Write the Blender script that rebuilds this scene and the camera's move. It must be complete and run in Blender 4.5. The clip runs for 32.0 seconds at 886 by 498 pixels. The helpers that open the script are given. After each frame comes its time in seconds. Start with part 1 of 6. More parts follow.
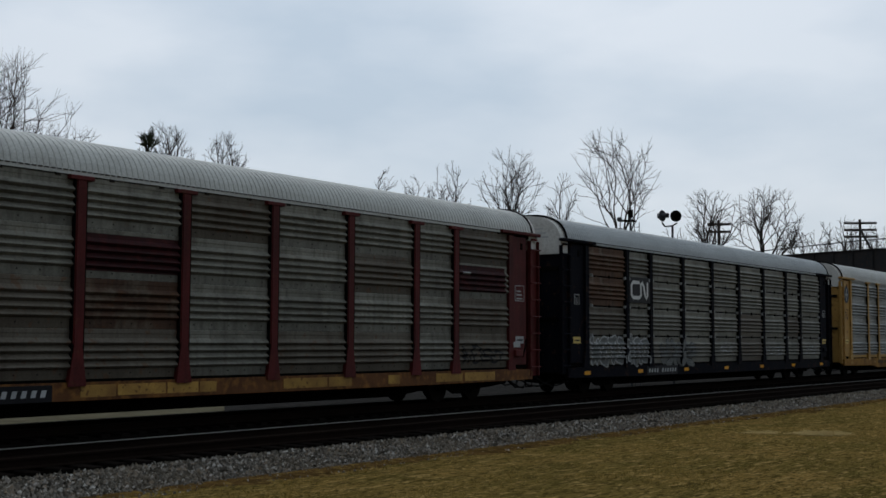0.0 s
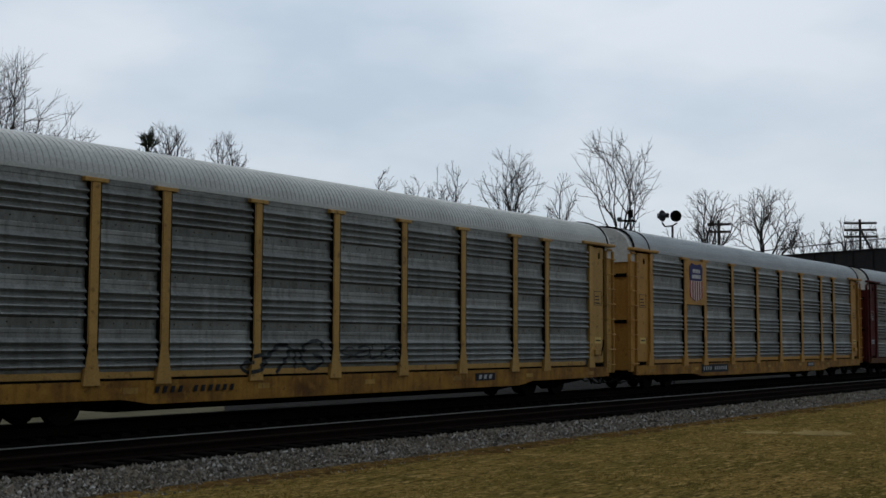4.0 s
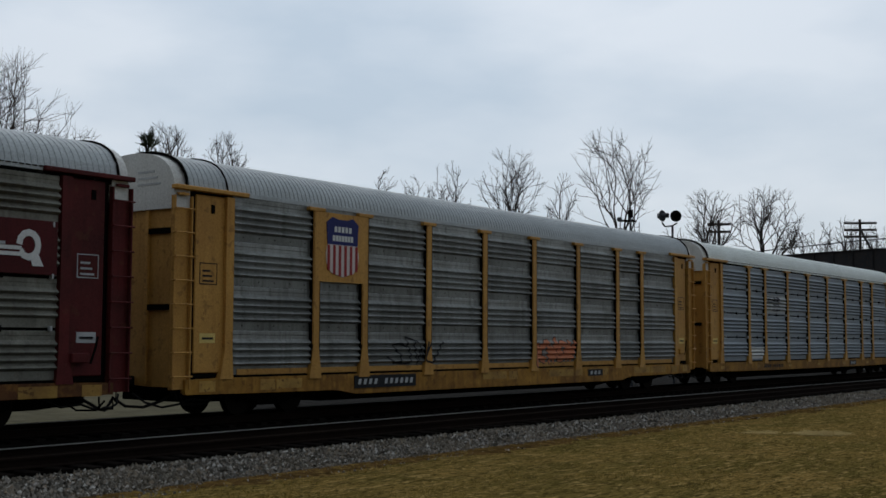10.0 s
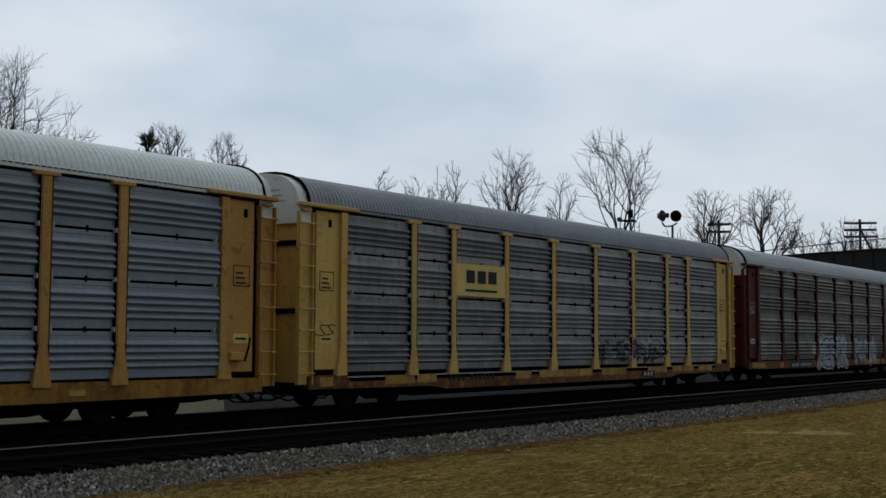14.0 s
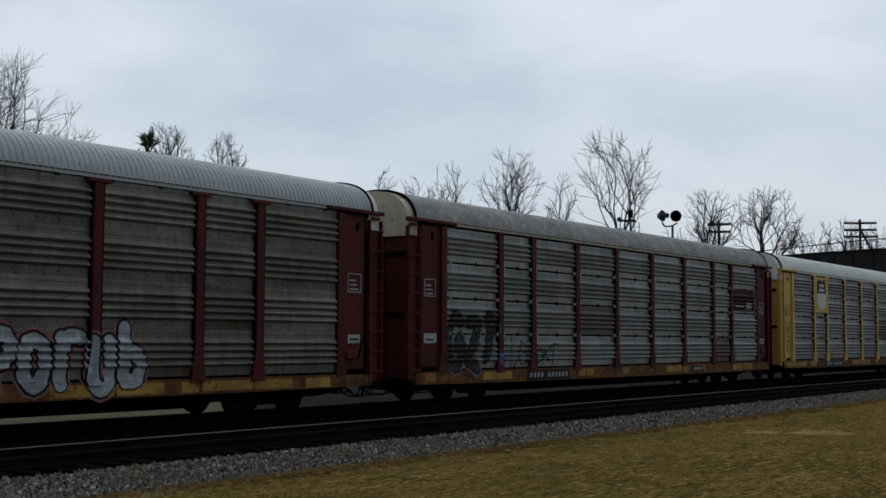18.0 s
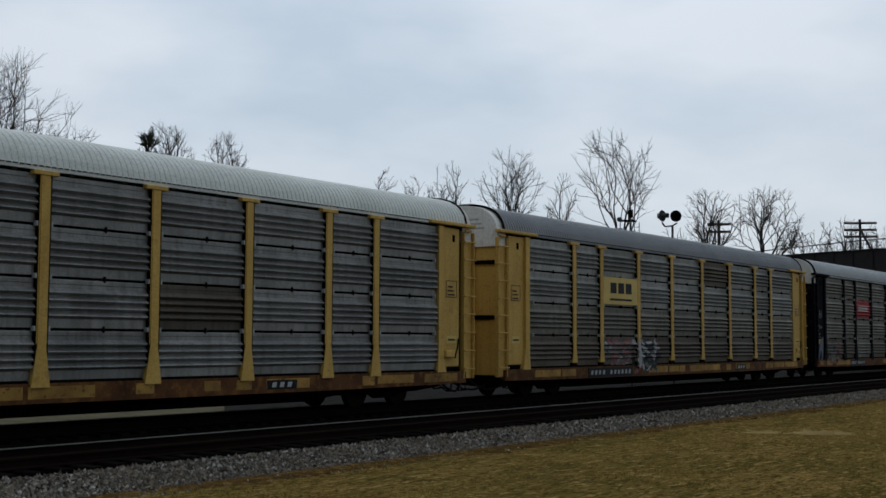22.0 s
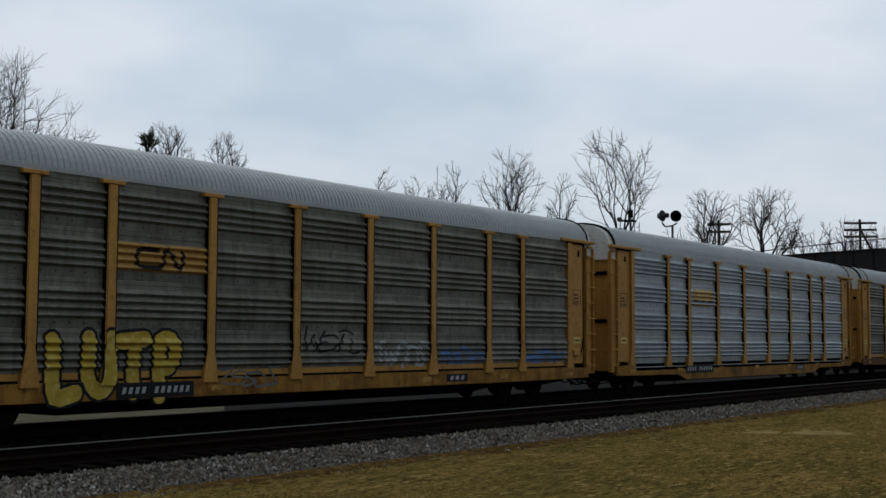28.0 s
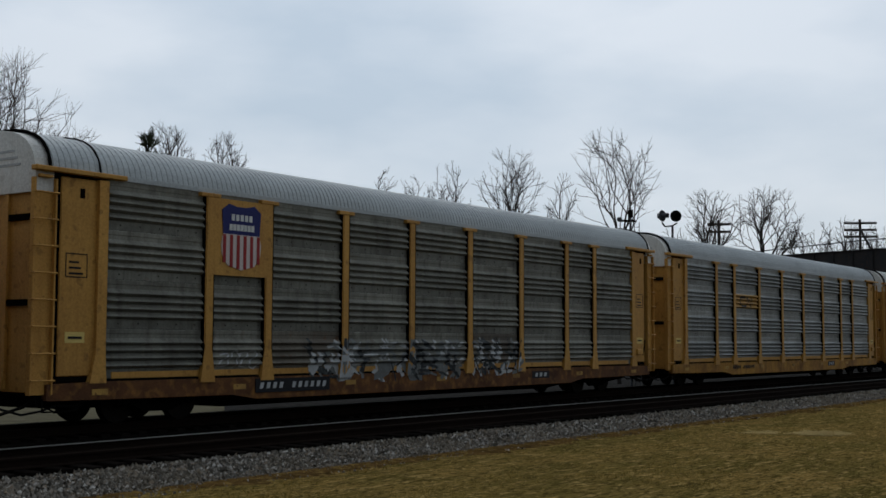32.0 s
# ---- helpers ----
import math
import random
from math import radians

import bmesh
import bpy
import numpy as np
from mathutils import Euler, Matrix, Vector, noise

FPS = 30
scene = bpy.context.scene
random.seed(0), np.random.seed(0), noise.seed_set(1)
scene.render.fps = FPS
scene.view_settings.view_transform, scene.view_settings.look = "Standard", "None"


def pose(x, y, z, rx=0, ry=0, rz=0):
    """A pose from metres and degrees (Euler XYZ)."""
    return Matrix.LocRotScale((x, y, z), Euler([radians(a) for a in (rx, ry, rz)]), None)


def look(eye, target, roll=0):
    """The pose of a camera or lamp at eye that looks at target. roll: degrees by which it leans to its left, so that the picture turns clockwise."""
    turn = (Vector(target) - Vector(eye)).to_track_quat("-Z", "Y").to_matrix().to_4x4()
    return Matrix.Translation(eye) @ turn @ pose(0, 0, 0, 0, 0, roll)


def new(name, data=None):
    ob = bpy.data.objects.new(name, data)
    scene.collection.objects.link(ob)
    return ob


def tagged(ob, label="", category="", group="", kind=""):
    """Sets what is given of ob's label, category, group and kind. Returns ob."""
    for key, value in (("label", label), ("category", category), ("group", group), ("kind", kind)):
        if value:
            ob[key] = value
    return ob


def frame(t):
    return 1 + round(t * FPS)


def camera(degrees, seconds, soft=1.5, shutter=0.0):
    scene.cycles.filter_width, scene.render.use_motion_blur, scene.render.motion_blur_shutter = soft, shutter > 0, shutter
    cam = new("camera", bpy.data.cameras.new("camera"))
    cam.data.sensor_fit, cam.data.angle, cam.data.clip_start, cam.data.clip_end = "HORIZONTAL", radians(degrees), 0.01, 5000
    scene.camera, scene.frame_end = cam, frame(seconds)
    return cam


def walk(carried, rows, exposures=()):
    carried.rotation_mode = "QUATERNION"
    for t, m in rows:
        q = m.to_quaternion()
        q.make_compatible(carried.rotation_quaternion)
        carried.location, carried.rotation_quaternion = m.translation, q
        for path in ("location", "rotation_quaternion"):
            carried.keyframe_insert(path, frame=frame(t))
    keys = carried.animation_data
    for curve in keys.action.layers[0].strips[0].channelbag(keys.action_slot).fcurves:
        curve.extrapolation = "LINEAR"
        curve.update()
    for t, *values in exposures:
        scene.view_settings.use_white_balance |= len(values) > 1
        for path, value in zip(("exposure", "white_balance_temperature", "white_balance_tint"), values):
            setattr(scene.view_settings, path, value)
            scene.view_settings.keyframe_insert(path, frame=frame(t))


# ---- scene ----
from mathutils.geometry import tessellate_polygon

# ---------------------------------------------------------------- camera
cam = camera(39.56, 32.0, soft=1.6)
HEADING, PITCH, ROLL = radians(35.52), radians(4.249), 0.239
EYE = Vector((0.0, 0.0, 1.80))
AIM = EYE + Vector((math.cos(PITCH) * math.cos(HEADING), math.cos(PITCH) * math.sin(HEADING), math.sin(PITCH)))
walk(cam, [(0.0, look(EYE, AIM, ROLL)), (32.0, look(EYE, AIM, ROLL))])

# ---------------------------------------------------------------- plan, in metres; z = 0 is the top of the rails
SPEED = 13.18            # of the train, towards -x
PITCH_CAR = 28.6         # coupled length of one car
TRAIN_Y = 21.95          # centre of the far track
NEAR_Y = 16.97           # centre of the empty near track
GROUND = -0.42


# slack in the couplings shifts the cars a little from an even spacing
SLACK = {1: -0.86, 2: -0.57, 3: -0.22, 4: -0.10, 5: -0.09, 6: -0.10, 7: -0.17, 8: -0.51, 9: -0.53, 10: -0.55, 11: -0.62, 12: -0.49, 13: -0.45,
         14: 0.03, 15: 0.10, 16: 0.23, 17: 0.23, 18: 0.23}


def car_x(n, t):
    return 27.82 + PITCH_CAR * (n - 4) - SPEED * (t - 6.0) + SLACK[n]


# ---------------------------------------------------------------- sky and light
SKY_BEHIND = 0.14
world = bpy.data.worlds.new("overcast_sky")
scene.world = world
world.use_nodes = True
wn, wl = world.node_tree.nodes, world.node_tree.links
wn.clear()
w_out = wn.new("ShaderNodeOutputWorld")
w_bg = wn.new("ShaderNodeBackground")
w_sky = wn.new("ShaderNodeTexSky")
w_sky.sky_type = "NISHITA"
w_sky.sun_disc = False
w_sky.sun_elevation, w_sky.sun_rotation = radians(40), radians(57)
w_skyscale = wn.new("ShaderNodeMix")
w_skyscale.data_type, w_skyscale.blend_type = "RGBA", "MULTIPLY"
w_skyscale.inputs[0].default_value = 1.0
w_skyscale.inputs[7].default_value = (0.10, 0.10, 0.10, 1)
wl.new(w_sky.outputs[0], w_skyscale.inputs[6])
w_tc = wn.new("ShaderNodeTexCoord")
w_map = wn.new("ShaderNodeMapping")
w_map.inputs["Scale"].default_value = (1.0, 1.0, 2.6)
w_map.inputs["Rotation"].default_value = (0.12, -0.2, 0.7)
wl.new(w_tc.outputs["Generated"], w_map.inputs[0])
w_n1 = wn.new("ShaderNodeTexNoise")
w_n1.inputs["Scale"].default_value, w_n1.inputs["Detail"].default_value, w_n1.inputs["Roughness"].default_value = 3.6, 5, 0.48
wl.new(w_map.outputs[0], w_n1.inputs[0])
w_ramp = wn.new("ShaderNodeValToRGB")
w_ramp.color_ramp.elements[0].position, w_ramp.color_ramp.elements[0].color = 0.36, (0.405, 0.488, 0.58, 1)
w_ramp.color_ramp.elements[1].position, w_ramp.color_ramp.elements[1].color = 0.64, (0.585, 0.64, 0.705, 1)
wl.new(w_n1.outputs["Fac"], w_ramp.inputs[0])
w_mix = wn.new("ShaderNodeMix")
w_mix.data_type = "RGBA"
w_mix.inputs[0].default_value = 0.92
wl.new(w_skyscale.outputs[2], w_mix.inputs[6])
wl.new(w_ramp.outputs[0], w_mix.inputs[7])
# the cloud is brightest round the veiled sun, ahead, and fades towards the sky behind
w_dot = wn.new("ShaderNodeVectorMath")
w_dot.operation = "DOT_PRODUCT"
w_dot.inputs[1].default_value = Vector((0.48, 0.33, 0.78)).normalized()
w_norm = wn.new("ShaderNodeVectorMath")
w_norm.operation = "NORMALIZE"
wl.new(w_tc.outputs["Generated"], w_norm.inputs[0])
wl.new(w_norm.outputs[0], w_dot.inputs[0])
w_range = wn.new("ShaderNodeMapRange")
for k, v in ((1, -0.6), (2, 1.0), (3, SKY_BEHIND), (4, 1.35)):
    w_range.inputs[k].default_value = v
wl.new(w_dot.outputs["Value"], w_range.inputs[0])
w_fade = wn.new("ShaderNodeMix")
w_fade.data_type, w_fade.blend_type = "RGBA", "MULTIPLY"
w_fade.inputs[0].default_value = 1.0
wl.new(w_mix.outputs[2], w_fade.inputs[6])
wl.new(w_range.outputs[0], w_fade.inputs[7])
wl.new(w_fade.outputs[2], w_bg.inputs[0])
w_bg.inputs[1].default_value = 1.0
wl.new(w_bg.outputs[0], w_out.inputs[0])

sun_data = bpy.data.lights.new("sun", "SUN")
sun_data.energy, sun_data.angle, sun_data.color = 0.35, radians(40), (1.0, 0.97, 0.93)
sun = new("sun", sun_data)
sun.matrix_world = look((0, 0, 60), (-20.0, -12.0, 40.0))
scene.view_settings.exposure = 0.0

# ---------------------------------------------------------------- materials


def nodes_of(name):
    m = bpy.data.materials.new(name)
    m.use_nodes = True
    n, l = m.node_tree.nodes, m.node_tree.links
    return m, n, l, n["Principled BSDF"]


def surface(name, base, dark, light=None, scale=1.0, rough=0.6, metal=0.0, wear=0.5, streak=0.0, rust=0.0,
            rust_color=(0.10, 0.045, 0.02), bump=0.15, vary=0.15, spec=0.12):
    """A weathered surface: broad stains, fine grain, vertical runs, rust spots and a little bump."""
    m, n, l, b = nodes_of(name)
    tc = n.new("ShaderNodeTexCoord")
    info = n.new("ShaderNodeObjectInfo")
    off = n.new("ShaderNodeVectorMath")
    off.operation = "MULTIPLY_ADD"
    l.new(info.outputs["Random"], off.inputs[0])
    off.inputs[1].default_value = (37.0, 19.0, 53.0)
    l.new(tc.outputs["Object"], off.inputs[2])

    def noise_at(s, detail, stretch=None):
        t = n.new("ShaderNodeTexNoise")
        t.inputs["Scale"].default_value, t.inputs["Detail"].default_value = s, detail
        if stretch:
            mp = n.new("ShaderNodeMapping")
            mp.inputs["Scale"].default_value = stretch
            l.new(off.outputs[0], mp.inputs[0])
            l.new(mp.outputs[0], t.inputs[0])
        else:
            l.new(off.outputs[0], t.inputs[0])
        return t.outputs["Fac"]

    def ramp(src, a, c):
        r = n.new("ShaderNodeMapRange")
        r.inputs[1].default_value, r.inputs[2].default_value = a, c
        l.new(src, r.inputs[0])
        return r.outputs[0]

    def mix(fac, a, c, how="MIX"):
        x = n.new("ShaderNodeMix")
        x.data_type, x.blend_type = "RGBA", how
        for k, v in ((0, fac), (6, a), (7, c)):
            if isinstance(v, (int, float)):
                x.inputs[k].default_value = v
            elif isinstance(v, tuple):
                x.inputs[k].default_value = (*v[:3], 1)
            else:
                l.new(v, x.inputs[k])
        return x.outputs[2]

    def times(src, k):
        x = n.new("ShaderNodeMath")
        x.operation = "MULTIPLY"
        l.new(src, x.inputs[0])
        x.inputs[1].default_value = k
        return x.outputs[0]

    broad, fine = noise_at(0.9 * scale, 5), noise_at(22 * scale, 4)
    col = mix(times(ramp(broad, 0.35, 0.75), wear), base, dark)
    if light:
        col = mix(times(ramp(noise_at(2.7 * scale, 6), 0.5, 0.75), wear), col, light)
    if streak:
        col = mix(times(ramp(noise_at(1.0, 4, (7.0, 7.0, 0.45)), 0.48, 0.72), streak), col, dark)
    if rust:
        col = mix(times(ramp(noise_at(4.5 * scale, 8), 0.60, 0.66), rust), col, rust_color)
    grain = n.new("ShaderNodeMapRange")
    for k, v in ((1, 0.2), (2, 0.8), (3, 0.78), (4, 1.22)):
        grain.inputs[k].default_value = v
    l.new(fine, grain.inputs[0])
    col = mix(1.0, col, grain.outputs[0], "MULTIPLY")
    if vary:
        hsv = n.new("ShaderNodeHueSaturation")
        r2 = n.new("ShaderNodeMapRange")
        r2.inputs[3].default_value, r2.inputs[4].default_value = 1 - vary, 1 + vary
        l.new(info.outputs["Random"], r2.inputs[0])
        l.new(r2.outputs[0], hsv.inputs["Value"])
        l.new(col, hsv.inputs["Color"])
        col = hsv.outputs[0]
    l.new(col, b.inputs["Base Color"])
    b.inputs["Roughness"].default_value, b.inputs["Metallic"].default_value = rough, metal
    b.inputs["Specular IOR Level"].default_value = spec
    if bump:
        bp = n.new("ShaderNodeBump")
        bp.inputs["Strength"].default_value, bp.inputs["Distance"].default_value = bump, 0.02
        l.new(fine, bp.inputs["Height"])
        l.new(bp.outputs[0], b.inputs["Normal"])
    return m


def plain(name, col, rough=0.6, metal=0.0):
    return surface(name, col, tuple(c * 0.7 for c in col), rough=rough, metal=metal, wear=0.5, bump=0.05, vary=0.0, scale=2.0)


PAINT = {
    "yellow": surface("yellow_paint", (0.46, 0.275, 0.080), (0.27, 0.14, 0.042), wear=0.55, streak=0.35, rust=0.5, rough=0.5, vary=0.05),
    "bright": surface("bright_yellow_paint", (0.60, 0.390, 0.105), (0.38, 0.215, 0.05), wear=0.4, streak=0.3, rust=0.18, rough=0.48, vary=0.05),
    "orange": surface("orange_yellow_paint", (0.49, 0.262, 0.064), (0.29, 0.135, 0.034), wear=0.55, streak=0.35, rust=0.4, rough=0.5, vary=0.05),
    "red": surface("oxide_red_paint", (0.100, 0.0155, 0.0150), (0.028, 0.008, 0.0075), wear=0.7, streak=0.4, rust=0.3, rough=0.6, vary=0.08),
    "black": surface("black_paint", (0.004, 0.0045, 0.008), (0.009, 0.0092, 0.012), wear=0.5, streak=0.4, rust=0.2, rough=0.65, vary=0.08, spec=0.03),
}
SHEET = {
    "olive": surface("weathered_galvanised_olive", (0.200, 0.196, 0.165), (0.070, 0.065, 0.052), light=(0.25, 0.245, 0.205), wear=0.7, streak=0.6, rust=0.15, rough=0.50, metal=0.22, vary=0.14),
    "grey": surface("weathered_galvanised_grey", (0.245, 0.252, 0.238), (0.078, 0.075, 0.064), light=(0.27, 0.275, 0.255), wear=0.65, streak=0.6, rust=0.08, rough=0.36, metal=0.45, vary=0.14),
    "silver": surface("bright_galvanised", (0.36, 0.40, 0.415), (0.21, 0.225, 0.232), light=(0.46, 0.50, 0.52), wear=0.5, streak=0.3, rough=0.36, metal=0.45, vary=0.10),
    "blue": surface("blue_grey_sheet", (0.245, 0.275, 0.300), (0.160, 0.178, 0.192), wear=0.45, streak=0.25, rough=0.45, metal=0.1, vary=0.10),
    "steel": surface("neutral_grey_sheet", (0.250, 0.253, 0.244), (0.095, 0.092, 0.086), light=(0.30, 0.305, 0.295), wear=0.6, streak=0.55, rust=0.1, rough=0.36, metal=0.42, vary=0.16),
    "rust": surface("rust_red_sheet", (0.105, 0.058, 0.036), (0.040, 0.024, 0.017), light=(0.17, 0.145, 0.11), wear=0.8, streak=0.8, rust=0.6, rough=0.65, metal=0.0, vary=0.16),
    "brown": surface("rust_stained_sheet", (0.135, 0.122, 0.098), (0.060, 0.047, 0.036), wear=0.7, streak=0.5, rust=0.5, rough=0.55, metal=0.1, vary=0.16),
}
# the flat bands of the sheets are punched with small holes and look darker
PERFORATED = {
    "olive": surface("perforated_weathered_galvanised_olive", (0.160, 0.158, 0.134), (0.058, 0.054, 0.044), light=(0.20, 0.197, 0.168), wear=0.7, streak=0.6, rust=0.15, rough=0.50, metal=0.22, vary=0.14),
    "grey": surface("perforated_weathered_galvanised_grey", (0.165, 0.169, 0.155), (0.050, 0.048, 0.040), light=(0.18, 0.184, 0.168), wear=0.65, streak=0.6, rust=0.08, rough=0.36, metal=0.45, vary=0.14),
    "silver": surface("perforated_bright_galvanised", (0.29, 0.32, 0.33), (0.17, 0.182, 0.186), light=(0.37, 0.40, 0.415), wear=0.5, streak=0.3, rough=0.36, metal=0.45, vary=0.10),
    "blue": surface("perforated_blue_grey_sheet", (0.185, 0.207, 0.224), (0.120, 0.133, 0.143), wear=0.45, streak=0.25, rough=0.45, metal=0.1, vary=0.10),
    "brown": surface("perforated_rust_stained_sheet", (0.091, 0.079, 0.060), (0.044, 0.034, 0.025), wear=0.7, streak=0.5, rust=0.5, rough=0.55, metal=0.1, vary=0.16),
}
ROOF = {
    "slate": surface("dull_dark_roof", (0.25, 0.265, 0.28), (0.17, 0.182, 0.192), wear=0.6, rough=0.55, metal=0.1, vary=0.0),
    "grey": surface("galvanised_roof", (0.40, 0.425, 0.43), (0.28, 0.30, 0.305), wear=0.5, rough=0.45, metal=0.1, vary=0.0),
    "light": surface("light_galvanised_roof", (0.50, 0.51, 0.485), (0.35, 0.35, 0.325), wear=0.6, rough=0.45, metal=0.1, vary=0.0),
    "white": surface("white_painted_roof", (0.70, 0.735, 0.70), (0.52, 0.54, 0.50), wear=0.5, rough=0.5, vary=0.0),
    "tan": surface("rust_stained_roof", (0.36, 0.365, 0.355), (0.19, 0.185, 0.17), light=(0.52, 0.52, 0.49), wear=0.8, streak=0.3, rust=0.15, rust_color=(0.14, 0.08, 0.045), rough=0.6, scale=1.4, vary=0.0),
}
HOOD = surface("white_hood_paint", (0.64, 0.64, 0.61), (0.46, 0.44, 0.40), wear=0.5, streak=0.4, rust=0.15, rough=0.5)
HOOD_TAN = surface("cream_hood_paint", (0.56, 0.50, 0.40), (0.34, 0.26, 0.18), wear=0.6, streak=0.5, rust=0.4, rough=0.5)
SILL_YELLOW = surface("rusty_yellow_sill", (0.36, 0.18, 0.030), (0.085, 0.034, 0.012), light=(0.42, 0.22, 0.04), wear=0.85, streak=0.5, rust=0.45, rust_color=(0.06, 0.026, 0.013), rough=0.65, scale=1.3)
SILL_RUST = surface("rusty_sill", (0.13, 0.055, 0.02), (0.035, 0.016, 0.010), light=(0.28, 0.13, 0.03), wear=0.8, rust=0.6, rough=0.7, scale=1.6)
SILL_PATCH = surface("worn_yellow_patch", (0.42, 0.25, 0.06), (0.17, 0.085, 0.03), wear=0.9, rust=0.8, rough=0.6, scale=2.0)
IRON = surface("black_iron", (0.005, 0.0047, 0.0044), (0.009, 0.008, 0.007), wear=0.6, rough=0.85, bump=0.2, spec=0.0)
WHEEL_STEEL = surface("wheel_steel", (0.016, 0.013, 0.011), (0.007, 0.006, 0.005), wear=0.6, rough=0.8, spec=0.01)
RUBBER = plain("hose_rubber", (0.012, 0.012, 0.012), 0.8)
BOLT_AND_DASH = surface("dark_bolts_and_dashes", (0.030, 0.027, 0.023), (0.018, 0.015, 0.013), wear=0.5, rough=0.8, bump=0.0, spec=0.0)
BLACK = plain("sign_black", (0.012, 0.012, 0.014), 0.5)
WHITE = plain("sign_white", (0.62, 0.62, 0.60), 0.5)
OFFWHITE = surface("faded_white_paint", (0.42, 0.43, 0.43), (0.25, 0.26, 0.26), wear=0.7, rough=0.6, scale=3.0, vary=0.0)
RED_SIGN = plain("sign_red", (0.36, 0.035, 0.04), 0.5)
OLD_RED = surface("blackened_red_patch", (0.040, 0.008, 0.009), (0.012, 0.006, 0.007), light=(0.085, 0.018, 0.016), wear=0.8, streak=0.6, rough=0.6, scale=2.0)
DARK_RED = surface("dark_red_patch", (0.095, 0.013, 0.014), (0.03, 0.009, 0.009), wear=0.7, streak=0.3, rough=0.6)
SHIELD_BLUE = plain("shield_blue", (0.022, 0.026, 0.12), 0.5)
EMBLEM_BLUE = plain("emblem_slate", (0.035, 0.05, 0.075), 0.5)
SHIELD_RED = plain("shield_red", (0.30, 0.03, 0.03), 0.5)
SHIELD_PALE = plain("shield_pale", (0.60, 0.52, 0.48), 0.5)
SIGN_YELLOW = plain("sign_yellow", (0.66, 0.49, 0.16), 0.5)
REFLECTOR = plain("reflector_amber", (0.75, 0.33, 0.02), 0.4)
SPRAY = {
    "white": OFFWHITE,
    "bright": surface("spray_white", (0.62, 0.64, 0.66), (0.38, 0.40, 0.42), wear=0.6, rough=0.6, scale=3.0, vary=0.0),
    "silver": surface("spray_silver", (0.36, 0.39, 0.42), (0.17, 0.185, 0.20), light=(0.56, 0.59, 0.63), wear=0.9, streak=0.4, rough=0.55, scale=2.5, vary=0.0),
    "dark": surface("spray_charcoal", (0.030, 0.033, 0.034), (0.012, 0.013, 0.013), light=(0.10, 0.11, 0.11), wear=0.9, rough=0.6, scale=3.0, vary=0.0),
    "faint": surface("spray_faint_grey", (0.17, 0.18, 0.175), (0.10, 0.10, 0.095), wear=0.9, streak=0.6, rough=0.6, scale=2.5, vary=0.0),
    "black": plain("spray_black", (0.014, 0.014, 0.016), 0.6),
    "yellow": surface("spray_yellow", (0.50, 0.36, 0.05), (0.33, 0.21, 0.03), light=(0.62, 0.52, 0.18), wear=0.8, rough=0.55, scale=2.5, vary=0.0),
    "orange": plain("spray_orange", (0.55, 0.20, 0.10), 0.6),
    "blue": plain("spray_blue", (0.10, 0.20, 0.42), 0.6),
    "faint_blue": surface("spray_faint_blue", (0.16, 0.18, 0.22), (0.09, 0.10, 0.12), light=(0.26, 0.28, 0.32), wear=0.9, streak=0.4, rough=0.6, scale=2.5, vary=0.0),
    "olive": surface("spray_olive", (0.13, 0.17, 0.075), (0.06, 0.075, 0.035), wear=0.8, streak=0.4, rough=0.6, scale=3.0, vary=0.0),
    "pink": surface("spray_pink", (0.30, 0.12, 0.12), (0.14, 0.075, 0.07), light=(0.38, 0.22, 0.20), wear=0.9, streak=0.5, rough=0.6, scale=3.0, vary=0.0),
    "teal": surface("spray_teal", (0.035, 0.085, 0.095), (0.018, 0.04, 0.045), wear=0.8, rough=0.6, scale=3.0, vary=0.0),
    "green": plain("spray_green", (0.16, 0.28, 0.13), 0.6),
}

# ---------------------------------------------------------------- mesh helpers


def mesh_of(name, bm, material=None, smooth=False):
    me = bpy.data.meshes.new(name)
    bm.normal_update()
    bm.to_mesh(me)
    bm.free()
    if material:
        me.materials.append(material)
    if smooth:
        me.polygons.foreach_set("use_smooth", [True] * len(me.polygons))
    return me


def part(name, bm, material, parent, label="", at=None, smooth=False):
    """Links a bmesh, or a mesh that already exists, as one mesh object under a thing or a part."""
    me = bm if isinstance(bm, bpy.types.Mesh) else mesh_of(name, bm, material, smooth)
    ob = new(name, me)
    ob.parent = parent
    if at is not None:
        ob.matrix_basis = at if isinstance(at, Matrix) else Matrix.Translation(at)
    if label:
        ob["label"] = label
    return ob


def box(bm, x0, x1, y0, y1, z0, z1, bevel=0.0):
    g = bmesh.ops.create_cube(bm, size=1.0, matrix=Matrix.LocRotScale(((x0 + x1) / 2, (y0 + y1) / 2, (z0 + z1) / 2), None, (x1 - x0, y1 - y0, z1 - z0)))
    if bevel:
        es = list({e for v in g["verts"] for e in v.link_edges})
        bmesh.ops.bevel(bm, geom=es, offset=bevel, segments=1, affect="EDGES")
    return bm


def boxed(x0, x1, y0, y1, z0, z1, bevel=0.0):
    return box(bmesh.new(), x0, x1, y0, y1, z0, z1, bevel)


